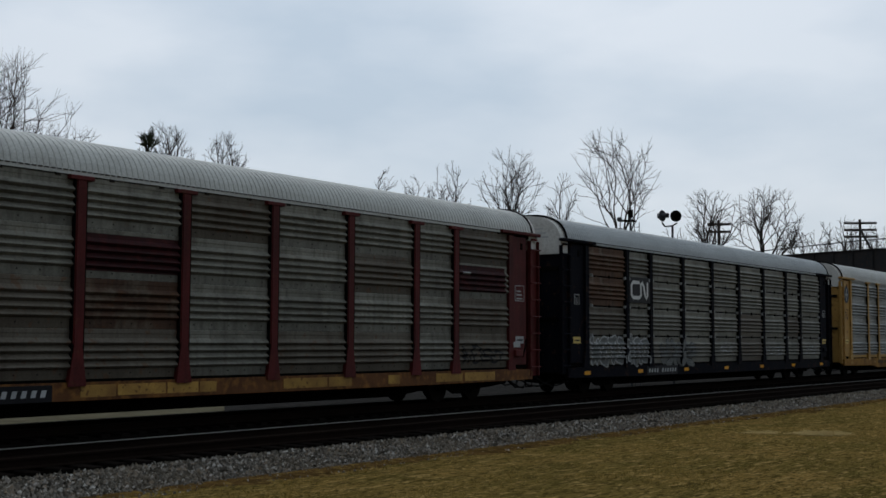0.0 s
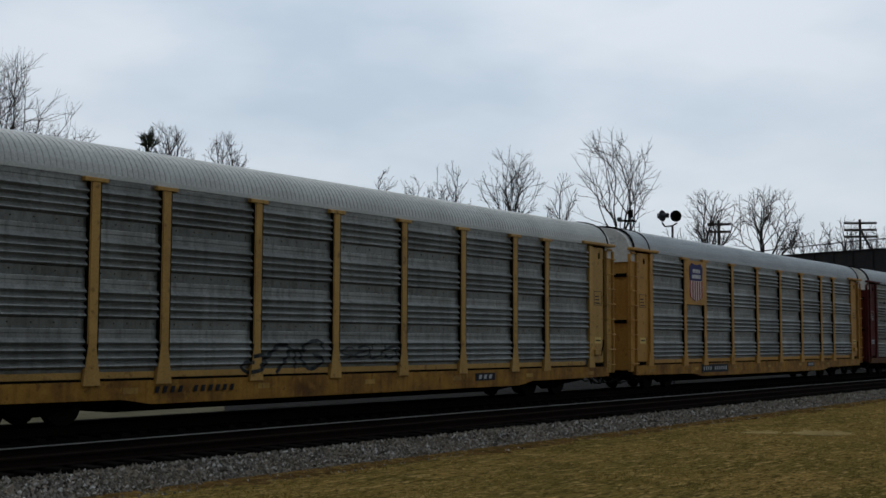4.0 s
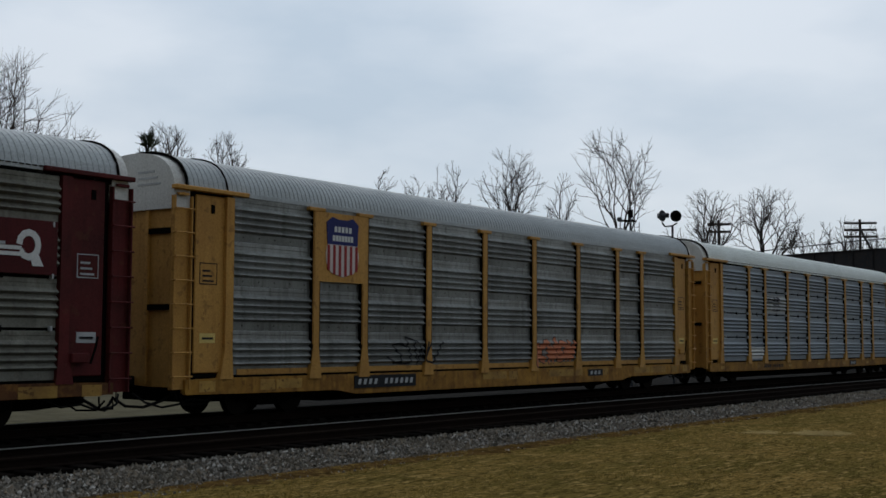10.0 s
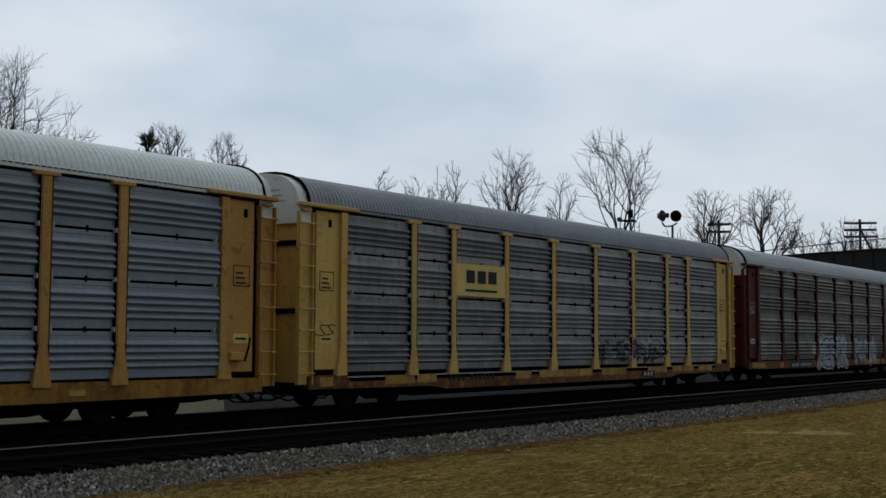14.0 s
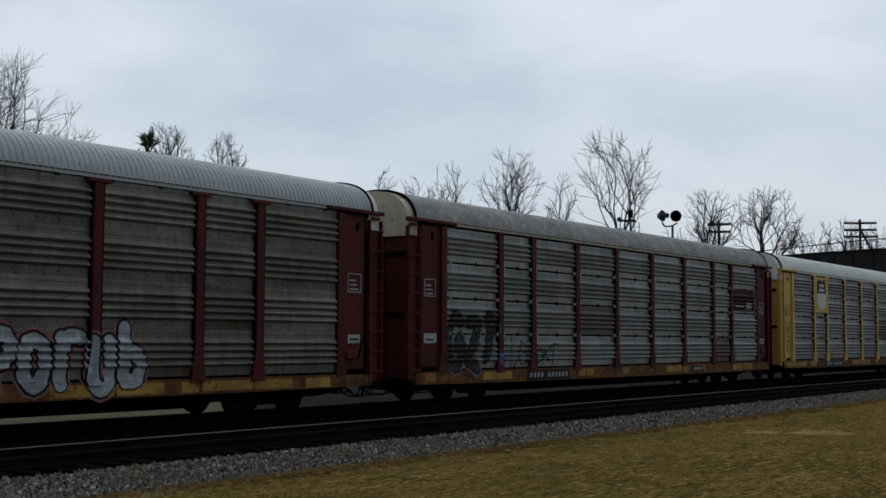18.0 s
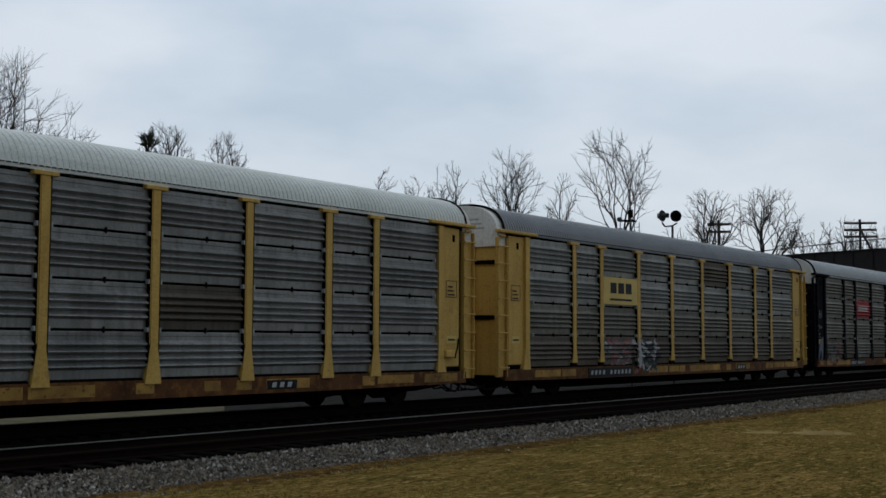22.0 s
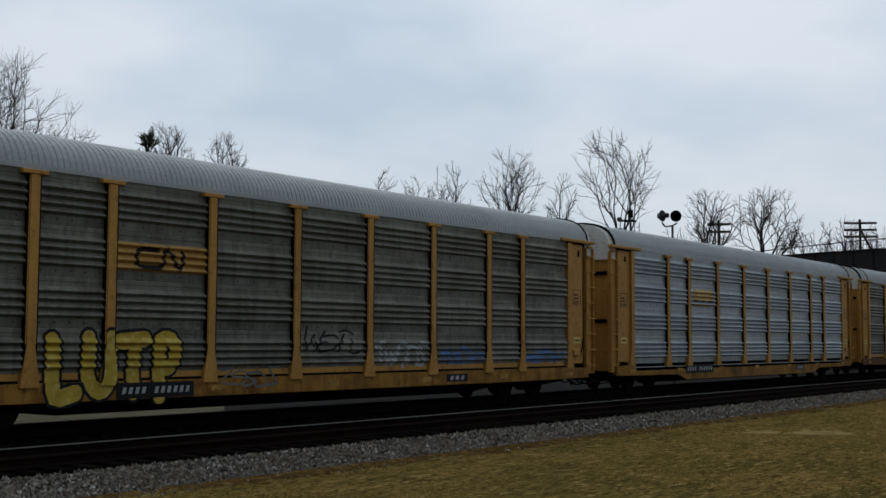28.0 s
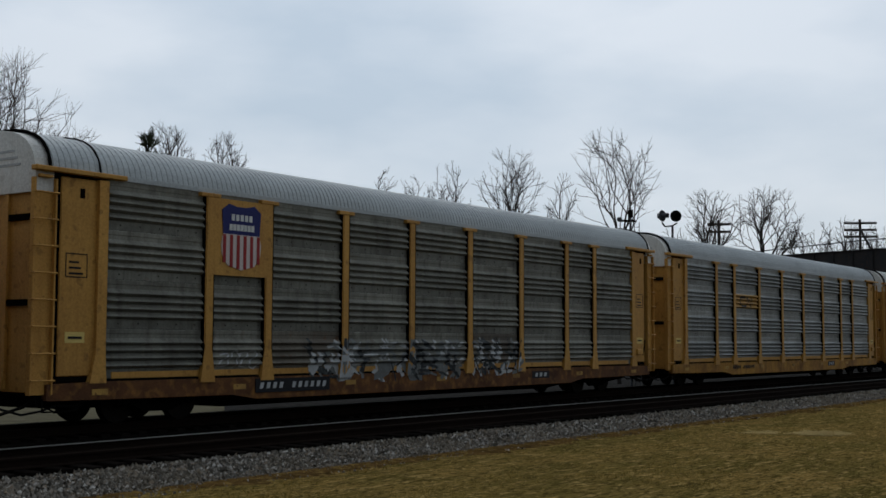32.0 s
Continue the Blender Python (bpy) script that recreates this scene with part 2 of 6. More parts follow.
def prism(bm, pts, axis, a, b):
    """A closed outline pushed from a to b along x, y or z."""
    def place(p, k):
        return {"x": (k, p[0], p[1]), "y": (p[0], k, p[1]), "z": (p[0], p[1], k)}[axis]
    va = [bm.verts.new(place(p, a)) for p in pts]
    vb = [bm.verts.new(place(p, b)) for p in pts]
    for i in range(len(pts)):
        j = (i + 1) % len(pts)
        bm.faces.new((va[i], va[j], vb[j], vb[i]))
    bm.faces.new(list(reversed(va)))
    bm.faces.new(vb)
    bmesh.ops.recalc_face_normals(bm, faces=bm.faces)
    return bm


def tube(bm, pts, radii, sides=6, cap=True):
    """A round bar along a line of points."""
    pts = [Vector(p) for p in pts]
    if not hasattr(radii, "__len__"):
        radii = [radii] * len(pts)
    rings = []
    for i, p in enumerate(pts):
        d = (pts[min(i + 1, len(pts) - 1)] - pts[max(i - 1, 0)]).normalized()
        u = d.cross(Vector((0, 0, 1)) if abs(d.z) < 0.9 else Vector((1, 0, 0))).normalized()
        w = d.cross(u)
        rings.append([bm.verts.new(p + radii[i] * (math.cos(6.2832 * k / sides) * u + math.sin(6.2832 * k / sides) * w)) for k in range(sides)])
    for a, b in zip(rings, rings[1:]):
        for k in range(sides):
            bm.faces.new((a[k], a[(k + 1) % sides], b[(k + 1) % sides], b[k]))
    if cap:
        bm.faces.new(list(reversed(rings[0])))
        bm.faces.new(rings[-1])
    return bm


def thing(name, label, category, at, group="", kind=""):
    return tagged(part_root(name, at), label, category, group, kind)


def part_root(name, at):
    ob = new(name)
    ob.empty_display_size = 0.5
    ob.matrix_basis = at if isinstance(at, Matrix) else Matrix.Translation(at)
    return ob

# ---------------------------------------------------------------- ground, ballast, tracks


def ground_material():
    m, n, l, b = nodes_of("winter_lawn")
    geo = n.new("ShaderNodeTexCoord")

    def nz(s, d, stretch=(1, 1, 1)):
        mp = n.new("ShaderNodeMapping")
        mp.inputs["Scale"].default_value = stretch
        t = n.new("ShaderNodeTexNoise")
        t.inputs["Scale"].default_value, t.inputs["Detail"].default_value = s, d
        l.new(geo.outputs["Object"], mp.inputs[0])
        l.new(mp.outputs[0], t.inputs[0])
        return t.outputs["Fac"]

    def rm(src, a, c):
        r = n.new("ShaderNodeMapRange")
        r.inputs[1].default_value, r.inputs[2].default_value = a, c
        l.new(src, r.inputs[0])
        return r.outputs[0]

    def mix(f, a, c):
        x = n.new("ShaderNodeMix")
        x.data_type = "RGBA"
        for k, v in ((0, f), (6, a), (7, c)):
            if isinstance(v, tuple):
                x.inputs[k].default_value = (*v, 1)
            else:
                l.new(v, x.inputs[k])
        return x.outputs[2]
    col = mix(rm(nz(0.35, 5), 0.38, 0.62), (0.148, 0.103, 0.028), (0.200, 0.127, 0.038))
    col = mix(rm(nz(1.1, 7, (0.5, 1.4, 1)), 0.46, 0.62), col, (0.098, 0.074, 0.020))
    col = mix(rm(nz(2.6, 6, (0.6, 2.2, 1)), 0.53, 0.66), col, (0.300, 0.199, 0.070))
    col = mix(rm(nz(6.0, 7, (0.7, 1.6, 1)), 0.50, 0.62), col, (0.066, 0.048, 0.014))
    col = mix(rm(nz(9.0, 6, (0.6, 1.8, 1)), 0.58, 0.68), col, (0.310, 0.209, 0.072))
    col = mix(rm(nz(14, 6, (0.45, 1.5, 1)), 0.53, 0.64), col, (0.042, 0.030, 0.010))
    col = mix(rm(nz(35, 3), 0.5, 0.8), col, (0.070, 0.048, 0.016))
    l.new(col, b.inputs["Base Color"])
    b.inputs["Roughness"].default_value = 0.95
    b.inputs["Specular IOR Level"].default_value = 0.0
    bp = n.new("ShaderNodeBump")
    bp.inputs["Strength"].default_value, bp.inputs["Distance"].default_value = 0.35, 0.03
    l.new(nz(16, 6), bp.inputs["Height"])
    l.new(bp.outputs[0], b.inputs["Normal"])
    return m


LAWN = ground_material()
BALLAST = surface("grey_ballast", (0.060, 0.056, 0.048), (0.025, 0.023, 0.019), light=(0.12, 0.114, 0.10), scale=3.0, wear=0.8, rough=0.9, bump=0.8, vary=0.0)


def island_stone():
    """Crushed stone whose pieces differ from pale grey to brown-black."""
    m, n, l, b = nodes_of("crushed_stone")
    g = n.new("ShaderNodeNewGeometry")
    r = n.new("ShaderNodeValToRGB")
    e = r.color_ramp.elements
    e[0].position, e[0].color = 0.0, (0.028, 0.024, 0.019, 1)
    e[1].position, e[1].color = 1.0, (0.46, 0.44, 0.40, 1)
    for pos, c in ((0.35, (0.10, 0.089, 0.073, 1)), (0.62, (0.195, 0.180, 0.157, 1)), (0.78, (0.20, 0.152, 0.107, 1)), (0.92, (0.33, 0.31, 0.28, 1))):
        k = e.new(pos)
        k.color = c
    l.new(g.outputs["Random Per Island"], r.inputs[0])
    t = n.new("ShaderNodeTexNoise")
    t.inputs["Scale"].default_value = 60
    mr = n.new("ShaderNodeMapRange")
    mr.inputs[3].default_value, mr.inputs[4].default_value = 0.75, 1.25
    l.new(t.outputs["Fac"], mr.inputs[0])
    x = n.new("ShaderNodeMix")
    x.data_type, x.blend_type = "RGBA", "MULTIPLY"
    x.inputs[0].default_value = 1.0
    l.new(r.outputs[0], x.inputs[6])
    l.new(mr.outputs[0], x.inputs[7])
    # dirt has settled between the stones in broad patches
    tc = n.new("ShaderNodeTexCoord")
    t2 = n.new("ShaderNodeTexNoise")
    t2.inputs["Scale"].default_value, t2.inputs["Detail"].default_value = 0.9, 6
    l.new(tc.outputs["Object"], t2.inputs[0])
    m2 = n.new("ShaderNodeMapRange")
    m2.inputs[1].default_value, m2.inputs[2].default_value, m2.inputs[4].default_value = 0.42, 0.64, 0.5
    l.new(t2.outputs["Fac"], m2.inputs[0])
    x2 = n.new("ShaderNodeMix")
    x2.data_type = "RGBA"
    x2.inputs[7].default_value = (0.14, 0.115, 0.084, 1)
    l.new(m2.outputs[0], x2.inputs[0])
    l.new(x.outputs[2], x2.inputs[6])
    l.new(x2.outputs[2], b.inputs["Base Color"])
    b.inputs["Roughness"].default_value = 0.95
    b.inputs["Specular IOR Level"].default_value = 0.03
    return m


STONE = island_stone()
# dark ballast; its near-black colour also holds the shade under and beside the train
SHADED_BED = surface("dark_shaded_ballast", (0.006, 0.0055, 0.005), (0.003, 0.0027, 0.0025), light=(0.010, 0.009, 0.008), scale=3.0, wear=0.8, rough=0.95, bump=0.8, vary=0.0, spec=0.0)
DIRT = surface("pale_gravel_lane", (0.125, 0.110, 0.072), (0.062, 0.055, 0.038), light=(0.145, 0.134, 0.100), scale=0.8, wear=0.7, rough=1.0, bump=0.4, vary=0.0, spec=0.0)
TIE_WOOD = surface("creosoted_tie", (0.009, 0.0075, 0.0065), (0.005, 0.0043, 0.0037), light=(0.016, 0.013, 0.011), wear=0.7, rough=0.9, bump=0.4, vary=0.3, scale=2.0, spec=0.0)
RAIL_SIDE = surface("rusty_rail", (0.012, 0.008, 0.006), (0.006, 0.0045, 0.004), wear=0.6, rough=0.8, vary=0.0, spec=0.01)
RAIL_TOP = surface("polished_rail_head", (0.17, 0.165, 0.155), (0.09, 0.087, 0.082), wear=0.7, rough=0.6, metal=0.1, bump=0.0, vary=0.0, scale=0.5)

gx = [-3000, -300, -60, -10] + [i * 1.0 for i in range(0, 71, 1)] + [90, 130, 200, 400, 3000]
gy = [-3000, -200, -30, 0, 4] + [6 + 0.75 * i for i in range(11)] + [14.2, 15.5, 17, 20, 24, 26, 27.5, 29, 32, 36, 45, 60, 90, 200, 3000]
gv = [(x, y, GROUND + (0.03 * noise.noise((x * 0.35, y * 0.5, 0)) if 4 < y < 14 and 0 < x < 70 else 0.0) - (0.04 if y > 15 else 0)) for y in gy for x in gx]
gf = [(j * len(gx) + i, j * len(gx) + i + 1, (j + 1) * len(gx) + i + 1, (j + 1) * len(gx) + i) for j in range(len(gy) - 1) for i in range(len(gx) - 1)]
gm = bpy.data.meshes.new("ground")
gm.from_pydata(gv, [], gf)
gm.materials.append(LAWN)
ground = tagged(new("ground", gm), "dry winter lawn of olive and straw grass beside the railway", "ground", kind="structure")

# raised stone bed under both tracks
bed_profile = [(13.85, -0.46), (14.5, -0.38), (15.5, -0.26), (NEAR_Y, -0.21), (19.4, -0.25), (TRAIN_Y, -0.21), (24.0, -0.24), (25.6, -0.50)]
bx = [-120.0, -20.0] + [i * 0.75 for i in range(0, 95)] + [90.0, 140.0, 400.0]
bv = []
for x in bx:
    for k, (y, z) in enumerate(bed_profile):
        wob = 0.35 * noise.noise((x * 0.22, y, 3.0)) if k in (0, 7) else 0.0
        bv.append((x, y + wob, z + 0.03 * noise.noise((x * 0.8, y * 2, 1.0))))
    bv.append((x, 25.8, -0.9))
    bv.append((x, 13.6, -0.9))
np_ = len(bed_profile) + 2
bf = [(a * np_ + k, a * np_ + (k + 1) % np_, (a + 1) * np_ + (k + 1) % np_, (a + 1) * np_ + k) for a in range(len(bx) - 1) for k in range(np_)]
bm_ = bpy.data.meshes.new("ballast_bed")
bm_.from_pydata(bv, [], bf)
bm_.materials.append(BALLAST)
bm_.materials.append(SHADED_BED)
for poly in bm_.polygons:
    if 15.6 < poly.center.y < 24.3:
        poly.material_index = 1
ballast_bed = tagged(new("ballast_bed", bm_), "grey crushed stone ballast under two railway tracks", "ballast", kind="structure")

SOIL = surface("brown_soil_and_dead_weeds", (0.090, 0.052, 0.018), (0.034, 0.021, 0.009), light=(0.22, 0.145, 0.045), scale=2.6, wear=0.9, rough=1.0, bump=0.8, vary=0.0, spec=0.0)
soil = bpy.data.meshes.new("bare_soil_strip")
sx = [i * 0.08 for i in range(0, 1000)]
sv = []
for x in sx:
    y = 13.42 + 0.6 * noise.noise((x * 0.45, 4.0, 0)) + 0.45 * noise.noise((x * 1.9, 8.0, 0)) + 0.3 * noise.noise((x * 6.1, 3.0, 0))
    sv += [(x, y - 0.1, GROUND - 0.05), (x, y + 0.25, GROUND + 0.022 + 0.012 * noise.noise((x * 3.0, 1.0, 0))), (x, 14.15, GROUND + 0.03)]
soil.from_pydata(sv, [], [(3 * i + k, 3 * i + 3 + k, 3 * i + 4 + k, 3 * i + 1 + k) for i in range(len(sx) - 1) for k in (0, 1)])
soil.materials.append(SOIL)
tagged(new("bare_soil_strip", soil), "brown soil and dead weeds along the ballast edge", "soil", kind="structure")
YARD = surface("grey_cinder_ground", (0.034, 0.032, 0.030), (0.016, 0.015, 0.014), light=(0.060, 0.057, 0.052), scale=3.0, wear=0.9, rough=1.0, bump=0.8, vary=0.0, spec=0.0)
yard = prism(bmesh.new(), [(25.0, 25.9), (400, 25.9), (400, 48), (46.5, 48)], "z", -0.7, GROUND + 0.010)
tagged(new("gravel_yard", mesh_of("gravel_yard", yard, YARD)), "grey cinder and gravel ground behind the tracks", "gravel", kind="structure")
lane = prism(bmesh.new(), [(-150, 26.0), (25.6, 26.0), (45.0, 46), (-150, 46)], "z", -0.7, GROUND + 0.016)
tagged(new("gravel_lane", mesh_of("gravel_lane", lane, DIRT)), "pale beige dirt lane behind the tracks", "lane", kind="structure")

RAIL_OUT = [(-0.075, -0.172), (0.075, -0.172), (0.075, -0.16), (0.012, -0.135), (0.010, -0.05), (0.036, -0.04), (0.036, -0.018), (0.036, -0.006), (0.028, 0.0),
            (-0.028, 0.0), (-0.036, -0.006), (-0.036, -0.018), (-0.036, -0.04), (-0.010, -0.05), (-0.012, -0.135), (-0.075, -0.16)]


def railway_track(y, label):
    root = thing("railway_track", label, "railway track", (0, y, 0), group="railway tracks", kind="structure")
    for s in (-1, 1):
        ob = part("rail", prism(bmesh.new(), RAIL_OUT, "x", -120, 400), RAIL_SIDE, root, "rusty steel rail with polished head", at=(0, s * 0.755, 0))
        ob.data.materials.append(RAIL_TOP)
        for p in ob.data.polygons:
            if p.center.z > -0.017 and p.normal.y * s < -0.2:
                p.material_index = 1
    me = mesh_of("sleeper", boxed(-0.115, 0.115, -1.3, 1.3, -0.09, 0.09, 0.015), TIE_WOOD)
    rng = random.Random(int(y * 10))
    for i in range(150):
        part("sleeper", me, None, root, at=pose(1.0 + i * 0.53 + rng.uniform(-0.03, 0.03), rng.uniform(-0.05, 0.05), -0.262 + rng.uniform(-0.01, 0.01), 0, 0, rng.uniform(-1.2, 1.2)))
    return root


railway_track(NEAR_Y, "empty railway track on dark wooden sleepers")
railway_track(TRAIN_Y, "railway track that carries the freight train")


def loose_stones(name, count, x0, x1, ylo, yhi, zf, size, seed, label):
    rng = np.random.RandomState(seed)
    octa = np.array([(1, 0, 0), (-1, 0, 0), (0, 1, 0), (0, -1, 0), (0, 0, 1), (0, 0, -1)], float)
    tri = np.array([(0, 2, 4), (2, 1, 4), (1, 3, 4), (3, 0, 4), (2, 0, 5), (1, 2, 5), (3, 1, 5), (0, 3, 5)])
    u = rng.rand(count)
    x = x0 + (x1 - x0) * u ** 1.5
    y = ylo + (yhi - ylo) * rng.rand(count)
    z = np.interp(y, [p[0] for p in bed_profile], [p[1] for p in bed_profile])
    s = size * (0.5 + rng.rand(count) ** 2)
    v = octa[None] * s[:, None, None] * (0.6 + 0.8 * rng.rand(count, 6, 1)) + 0.25 * s[:, None, None] * rng.randn(count, 6, 3)
    v += np.stack([x, y, z + zf * s], 1)[:, None, :]
    f = tri[None] + 6 * np.arange(count)[:, None, None]
    me = bpy.data.meshes.new(name)
    me.from_pydata(v.reshape(-1, 3).tolist(), [], f.reshape(-1, 3).tolist())
    me.materials.append(STONE)
    return tagged(new(name, me), label, "gravel", kind="stuff")


loose_stones("ballast_stones", 54000, 7, 75, 13.55, 15.70, 0.35, 0.030, 5, "loose grey ballast stones along the track shoulder")
loose_stones("ballast_stones", 6000, 10, 60, 23.6, 25.6, 0.35, 0.045, 6, "loose grey ballast stones behind the train")


# ---------------------------------------------------------------- autorack cars
EDGES = [-11.88, -9.04, -7.12, -4.272, -1.424, 1.424, 4.272, 7.12, 9.04, 11.88]
Z_SILL0, Z_DECK, Z_EAVE = 0.48, 0.95, 5.12
POST = 0.108
SIDE = -1.45               # the face of the wall sheets towards the camera, in the car's space
ROWS = 4
ROW_H = (Z_EAVE - 0.03 - Z_DECK - 0.02) / ROWS
ROOF_OUT = [(-1.47, 5.20), (-1.45, 5.27), (-1.415, 5.41), (-1.35, 5.54), (-1.25, 5.68), (-1.11, 5.80), (-0.90, 5.91), (-0.64, 5.99), (-0.32, 6.04), (0.0, 6.055)]
ROOF_OUT += [(-y, z) for y, z in reversed(ROOF_OUT[:-1])]


def ribs(z0, h):
    """The outline (y, z) of one wall sheet: four raised ribs between two flat bands, a shallow swage in the upper one."""
    out = [(0.0, z0), (0.0, z0 + 0.185 * h)]
    for k in range(4):
        z = z0 + h * (0.190 + 0.158 * k)
        out += [(0.0, z), (-0.038, z + 0.020 * h), (-0.076, z + 0.046 * h), (-0.085, z + 0.060 * h), (-0.076, z + 0.074 * h), (-0.038, z + 0.110 * h), (0.0, z + 0.150 * h)]
    return out + [(0.0, z0 + 0.895 * h), (-0.008, z0 + 0.91 * h), (-0.008, z0 + 0.985 * h), (0.0, z0 + h)]


def sheet_mesh(w, material, seam, bolts, band):
    """One ribbed wall sheet: four raised ribs between flat bands."""
    h = ROW_H - seam
    prof = ribs(0.0, h)
    bm = bmesh.new()
    a = [bm.verts.new((0.0, y, z)) for y, z in prof]
    b = [bm.verts.new((w, y, z)) for y, z in prof]
    for i in range(len(prof) - 1):
        bm.faces.new((a[i], b[i], b[i + 1], a[i + 1]))
    back = [bm.verts.new(p) for p in ((0, 0.03, 0), (w, 0.03, 0), (w, 0.03, h), (0, 0.03, h))]
    bm.faces.new((back[3], back[2], back[1], back[0]))
    bm.faces.new((a[0], back[0], back[1], b[0]))
    bm.faces.new((a[-1], b[-1], back[2], back[3]))
    flat = len(bm.faces)
    for k in range(5 if bolts else 0):
        x = w * (0.12 + 0.19 * k)
        box(bm, x - 0.014, x + 0.014, -0.012, 0.01, h * 0.105 - 0.014, h * 0.105 + 0.014)
    bm.faces.ensure_lookup_table()
    for f in bm.faces[flat:]:
        f.material_index = 1
    me = mesh_of("wall_sheet", bm, material)
    me.materials.append(BOLT_AND_DASH)
    me.materials.append(band)
    if bolts:
        me.polygons[0].material_index = 2
    return me


def roof_mesh(material):
    """An arched roof of pressed sheet with a ridge every 15 cm up its sides and a smooth crown."""
    half, pitch = 13.32, 0.15
    xs, up = [], []
    x = -half
    while x < half - 0.01:
        xs += [x, x + 0.06, x + 0.075, x + 0.135]
        up += [0.0, 0.0, 0.017, 0.017]
        x += pitch
    xs.append(half), up.append(0.0)
    verts, faces = [], []
    m = len(ROOF_OUT)
    for x, u in zip(xs, up):
        for k, (y, z) in enumerate(ROOF_OUT):
            n = Vector((y * 0.55, z - 4.9)).normalized() * (u * min(1.0, max(0.0, (5.97 - z) / 0.10)) if 0 < k < m - 1 else 0)
            verts.append((x, y + n[0], z + n[1]))
    for i in range(len(xs) - 1):
        for k in range(m - 1):
            a = i * m + k
            faces.append((a, a + m, a + m + 1, a + 1))
    me = bpy.data.meshes.new("roof")
    me.from_pydata(verts, [], faces)
    me.materials.append(material)
    return me


def post_mesh(material, capped, short):
    bm = bmesh.new()
    d = SIDE - POST
    knee, foot, flare = (Z_DECK + 0.62, Z_DECK + 0.13, 0.17) if short else (Z_DECK + 0.70, Z_DECK - 0.10, 0.22)
    prism(bm, [(-0.10, Z_EAVE - 0.1), (-0.10, knee), (-flare, foot), (flare, foot), (0.10, knee), (0.10, Z_EAVE - 0.1)], "y", d, SIDE + 0.05)
    box(bm, -0.125, 0.125, SIDE - 0.090, SIDE + 0.04, Z_DECK + 0.75, Z_EAVE - 0.1)
    if capped:
        box(bm, -0.30, 0.30, d - 0.02, SIDE + 0.03, Z_EAVE - 0.10, Z_EAVE - 0.01, 0.01)
    else:
        box(bm, -0.16, 0.16, d - 0.02, SIDE + 0.03, Z_EAVE - 0.10, Z_EAVE - 0.01, 0.01)
    return mesh_of("post", bm, material)


_meshes = {}


def shared(key, make, *args):
    if key not in _meshes:
        _meshes[key] = make(*args)
    return _meshes[key]


def ladder(root, x, paint_key, side):
    """A ladder on the corner of a car: a shallow channel with eight rungs across it."""
    y = SIDE - 0.05
    bm = box(bmesh.new(), x - 0.27, x + 0.27, SIDE + 0.02, SIDE + 0.05, 0.70, 4.98)
    for k in (-0.27, 0.23):
        box(bm, x + k, x + k + 0.04, SIDE - 0.075, SIDE + 0.018, 0.70, 4.98, 0.006)
    lad = part("ladder", bm, PAINT[paint_key], root)
    me = shared(("rung", paint_key), lambda: mesh_of("rung", tube(bmesh.new(), [(-0.275, 0.03, 0), (-0.275, -0.06, 0), (0.275, -0.06, 0), (0.275, 0.03, 0)], 0.019, 5), PAINT[paint_key]))
    for i in range(8):
        part("rung", me, None, lad, at=(x, y - 0.01, 0.98 + 0.53 * i))
    part("grab_bracket", boxed(x - 0.16, x + 0.16, y - 0.03, y + 0.05, 4.99, 5.05, 0.01), PAINT[paint_key], lad)
    return lad


def wheelset_mesh():
    bm = bmesh.new()
    for s in (-1, 1):
        for r0, a, b in ((0.46, 0.66, 0.80), (0.49, 0.655, 0.685), (0.14, 0.60, 0.92)):
            bmesh.ops.create_cone(bm, cap_ends=True, segments=28, radius1=r0, radius2=r0 - 0.008, depth=b - a, matrix=Matrix.Translation((0, s * (a + b) / 2, 0)) @ Matrix.Rotation(-s * math.pi / 2, 4, "X"))
    bmesh.ops.create_cone(bm, cap_ends=True, segments=10, radius1=0.085, radius2=0.085, depth=1.5, matrix=Matrix.Rotation(math.pi / 2, 4, "X"))
    return mesh_of("wheelset", bm, WHEEL_STEEL)


def side_frame_mesh():
    bm = bmesh.new()
    out = [(-1.12, 0.40), (-1.12, 0.60), (-0.72, 0.66), (-0.35, 0.74), (0.35, 0.74), (0.72, 0.66), (1.12, 0.60), (1.12, 0.40), (0.76, 0.42), (0.40, 0.24), (-0.40, 0.24), (-0.76, 0.42)]
    prism(bm, out, "y", -0.07, 0.07)
    for s in (-1, 1):
        bmesh.ops.create_cone(bm, cap_ends=True, segments=12, radius1=0.13, radius2=0.11, depth=0.24, matrix=Matrix.Translation((s * 0.9, 0, 0.49)) @ Matrix.Rotation(math.pi / 2, 4, "X"))
        for k in range(3):
            bmesh.ops.create_cone(bm, cap_ends=True, segments=8, radius1=0.06, radius2=0.06, depth=0.22, matrix=Matrix.Translation((-0.16 + 0.16 * k, s * 0.02, 0.36)))
    return mesh_of("side_frame", bm, IRON)


WHEELS = []


def truck(root, x):
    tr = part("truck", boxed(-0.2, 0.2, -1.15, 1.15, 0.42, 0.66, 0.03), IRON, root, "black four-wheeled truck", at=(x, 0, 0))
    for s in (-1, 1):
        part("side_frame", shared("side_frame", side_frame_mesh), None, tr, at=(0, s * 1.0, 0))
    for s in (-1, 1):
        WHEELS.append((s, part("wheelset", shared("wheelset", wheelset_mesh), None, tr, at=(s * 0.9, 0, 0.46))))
    return tr


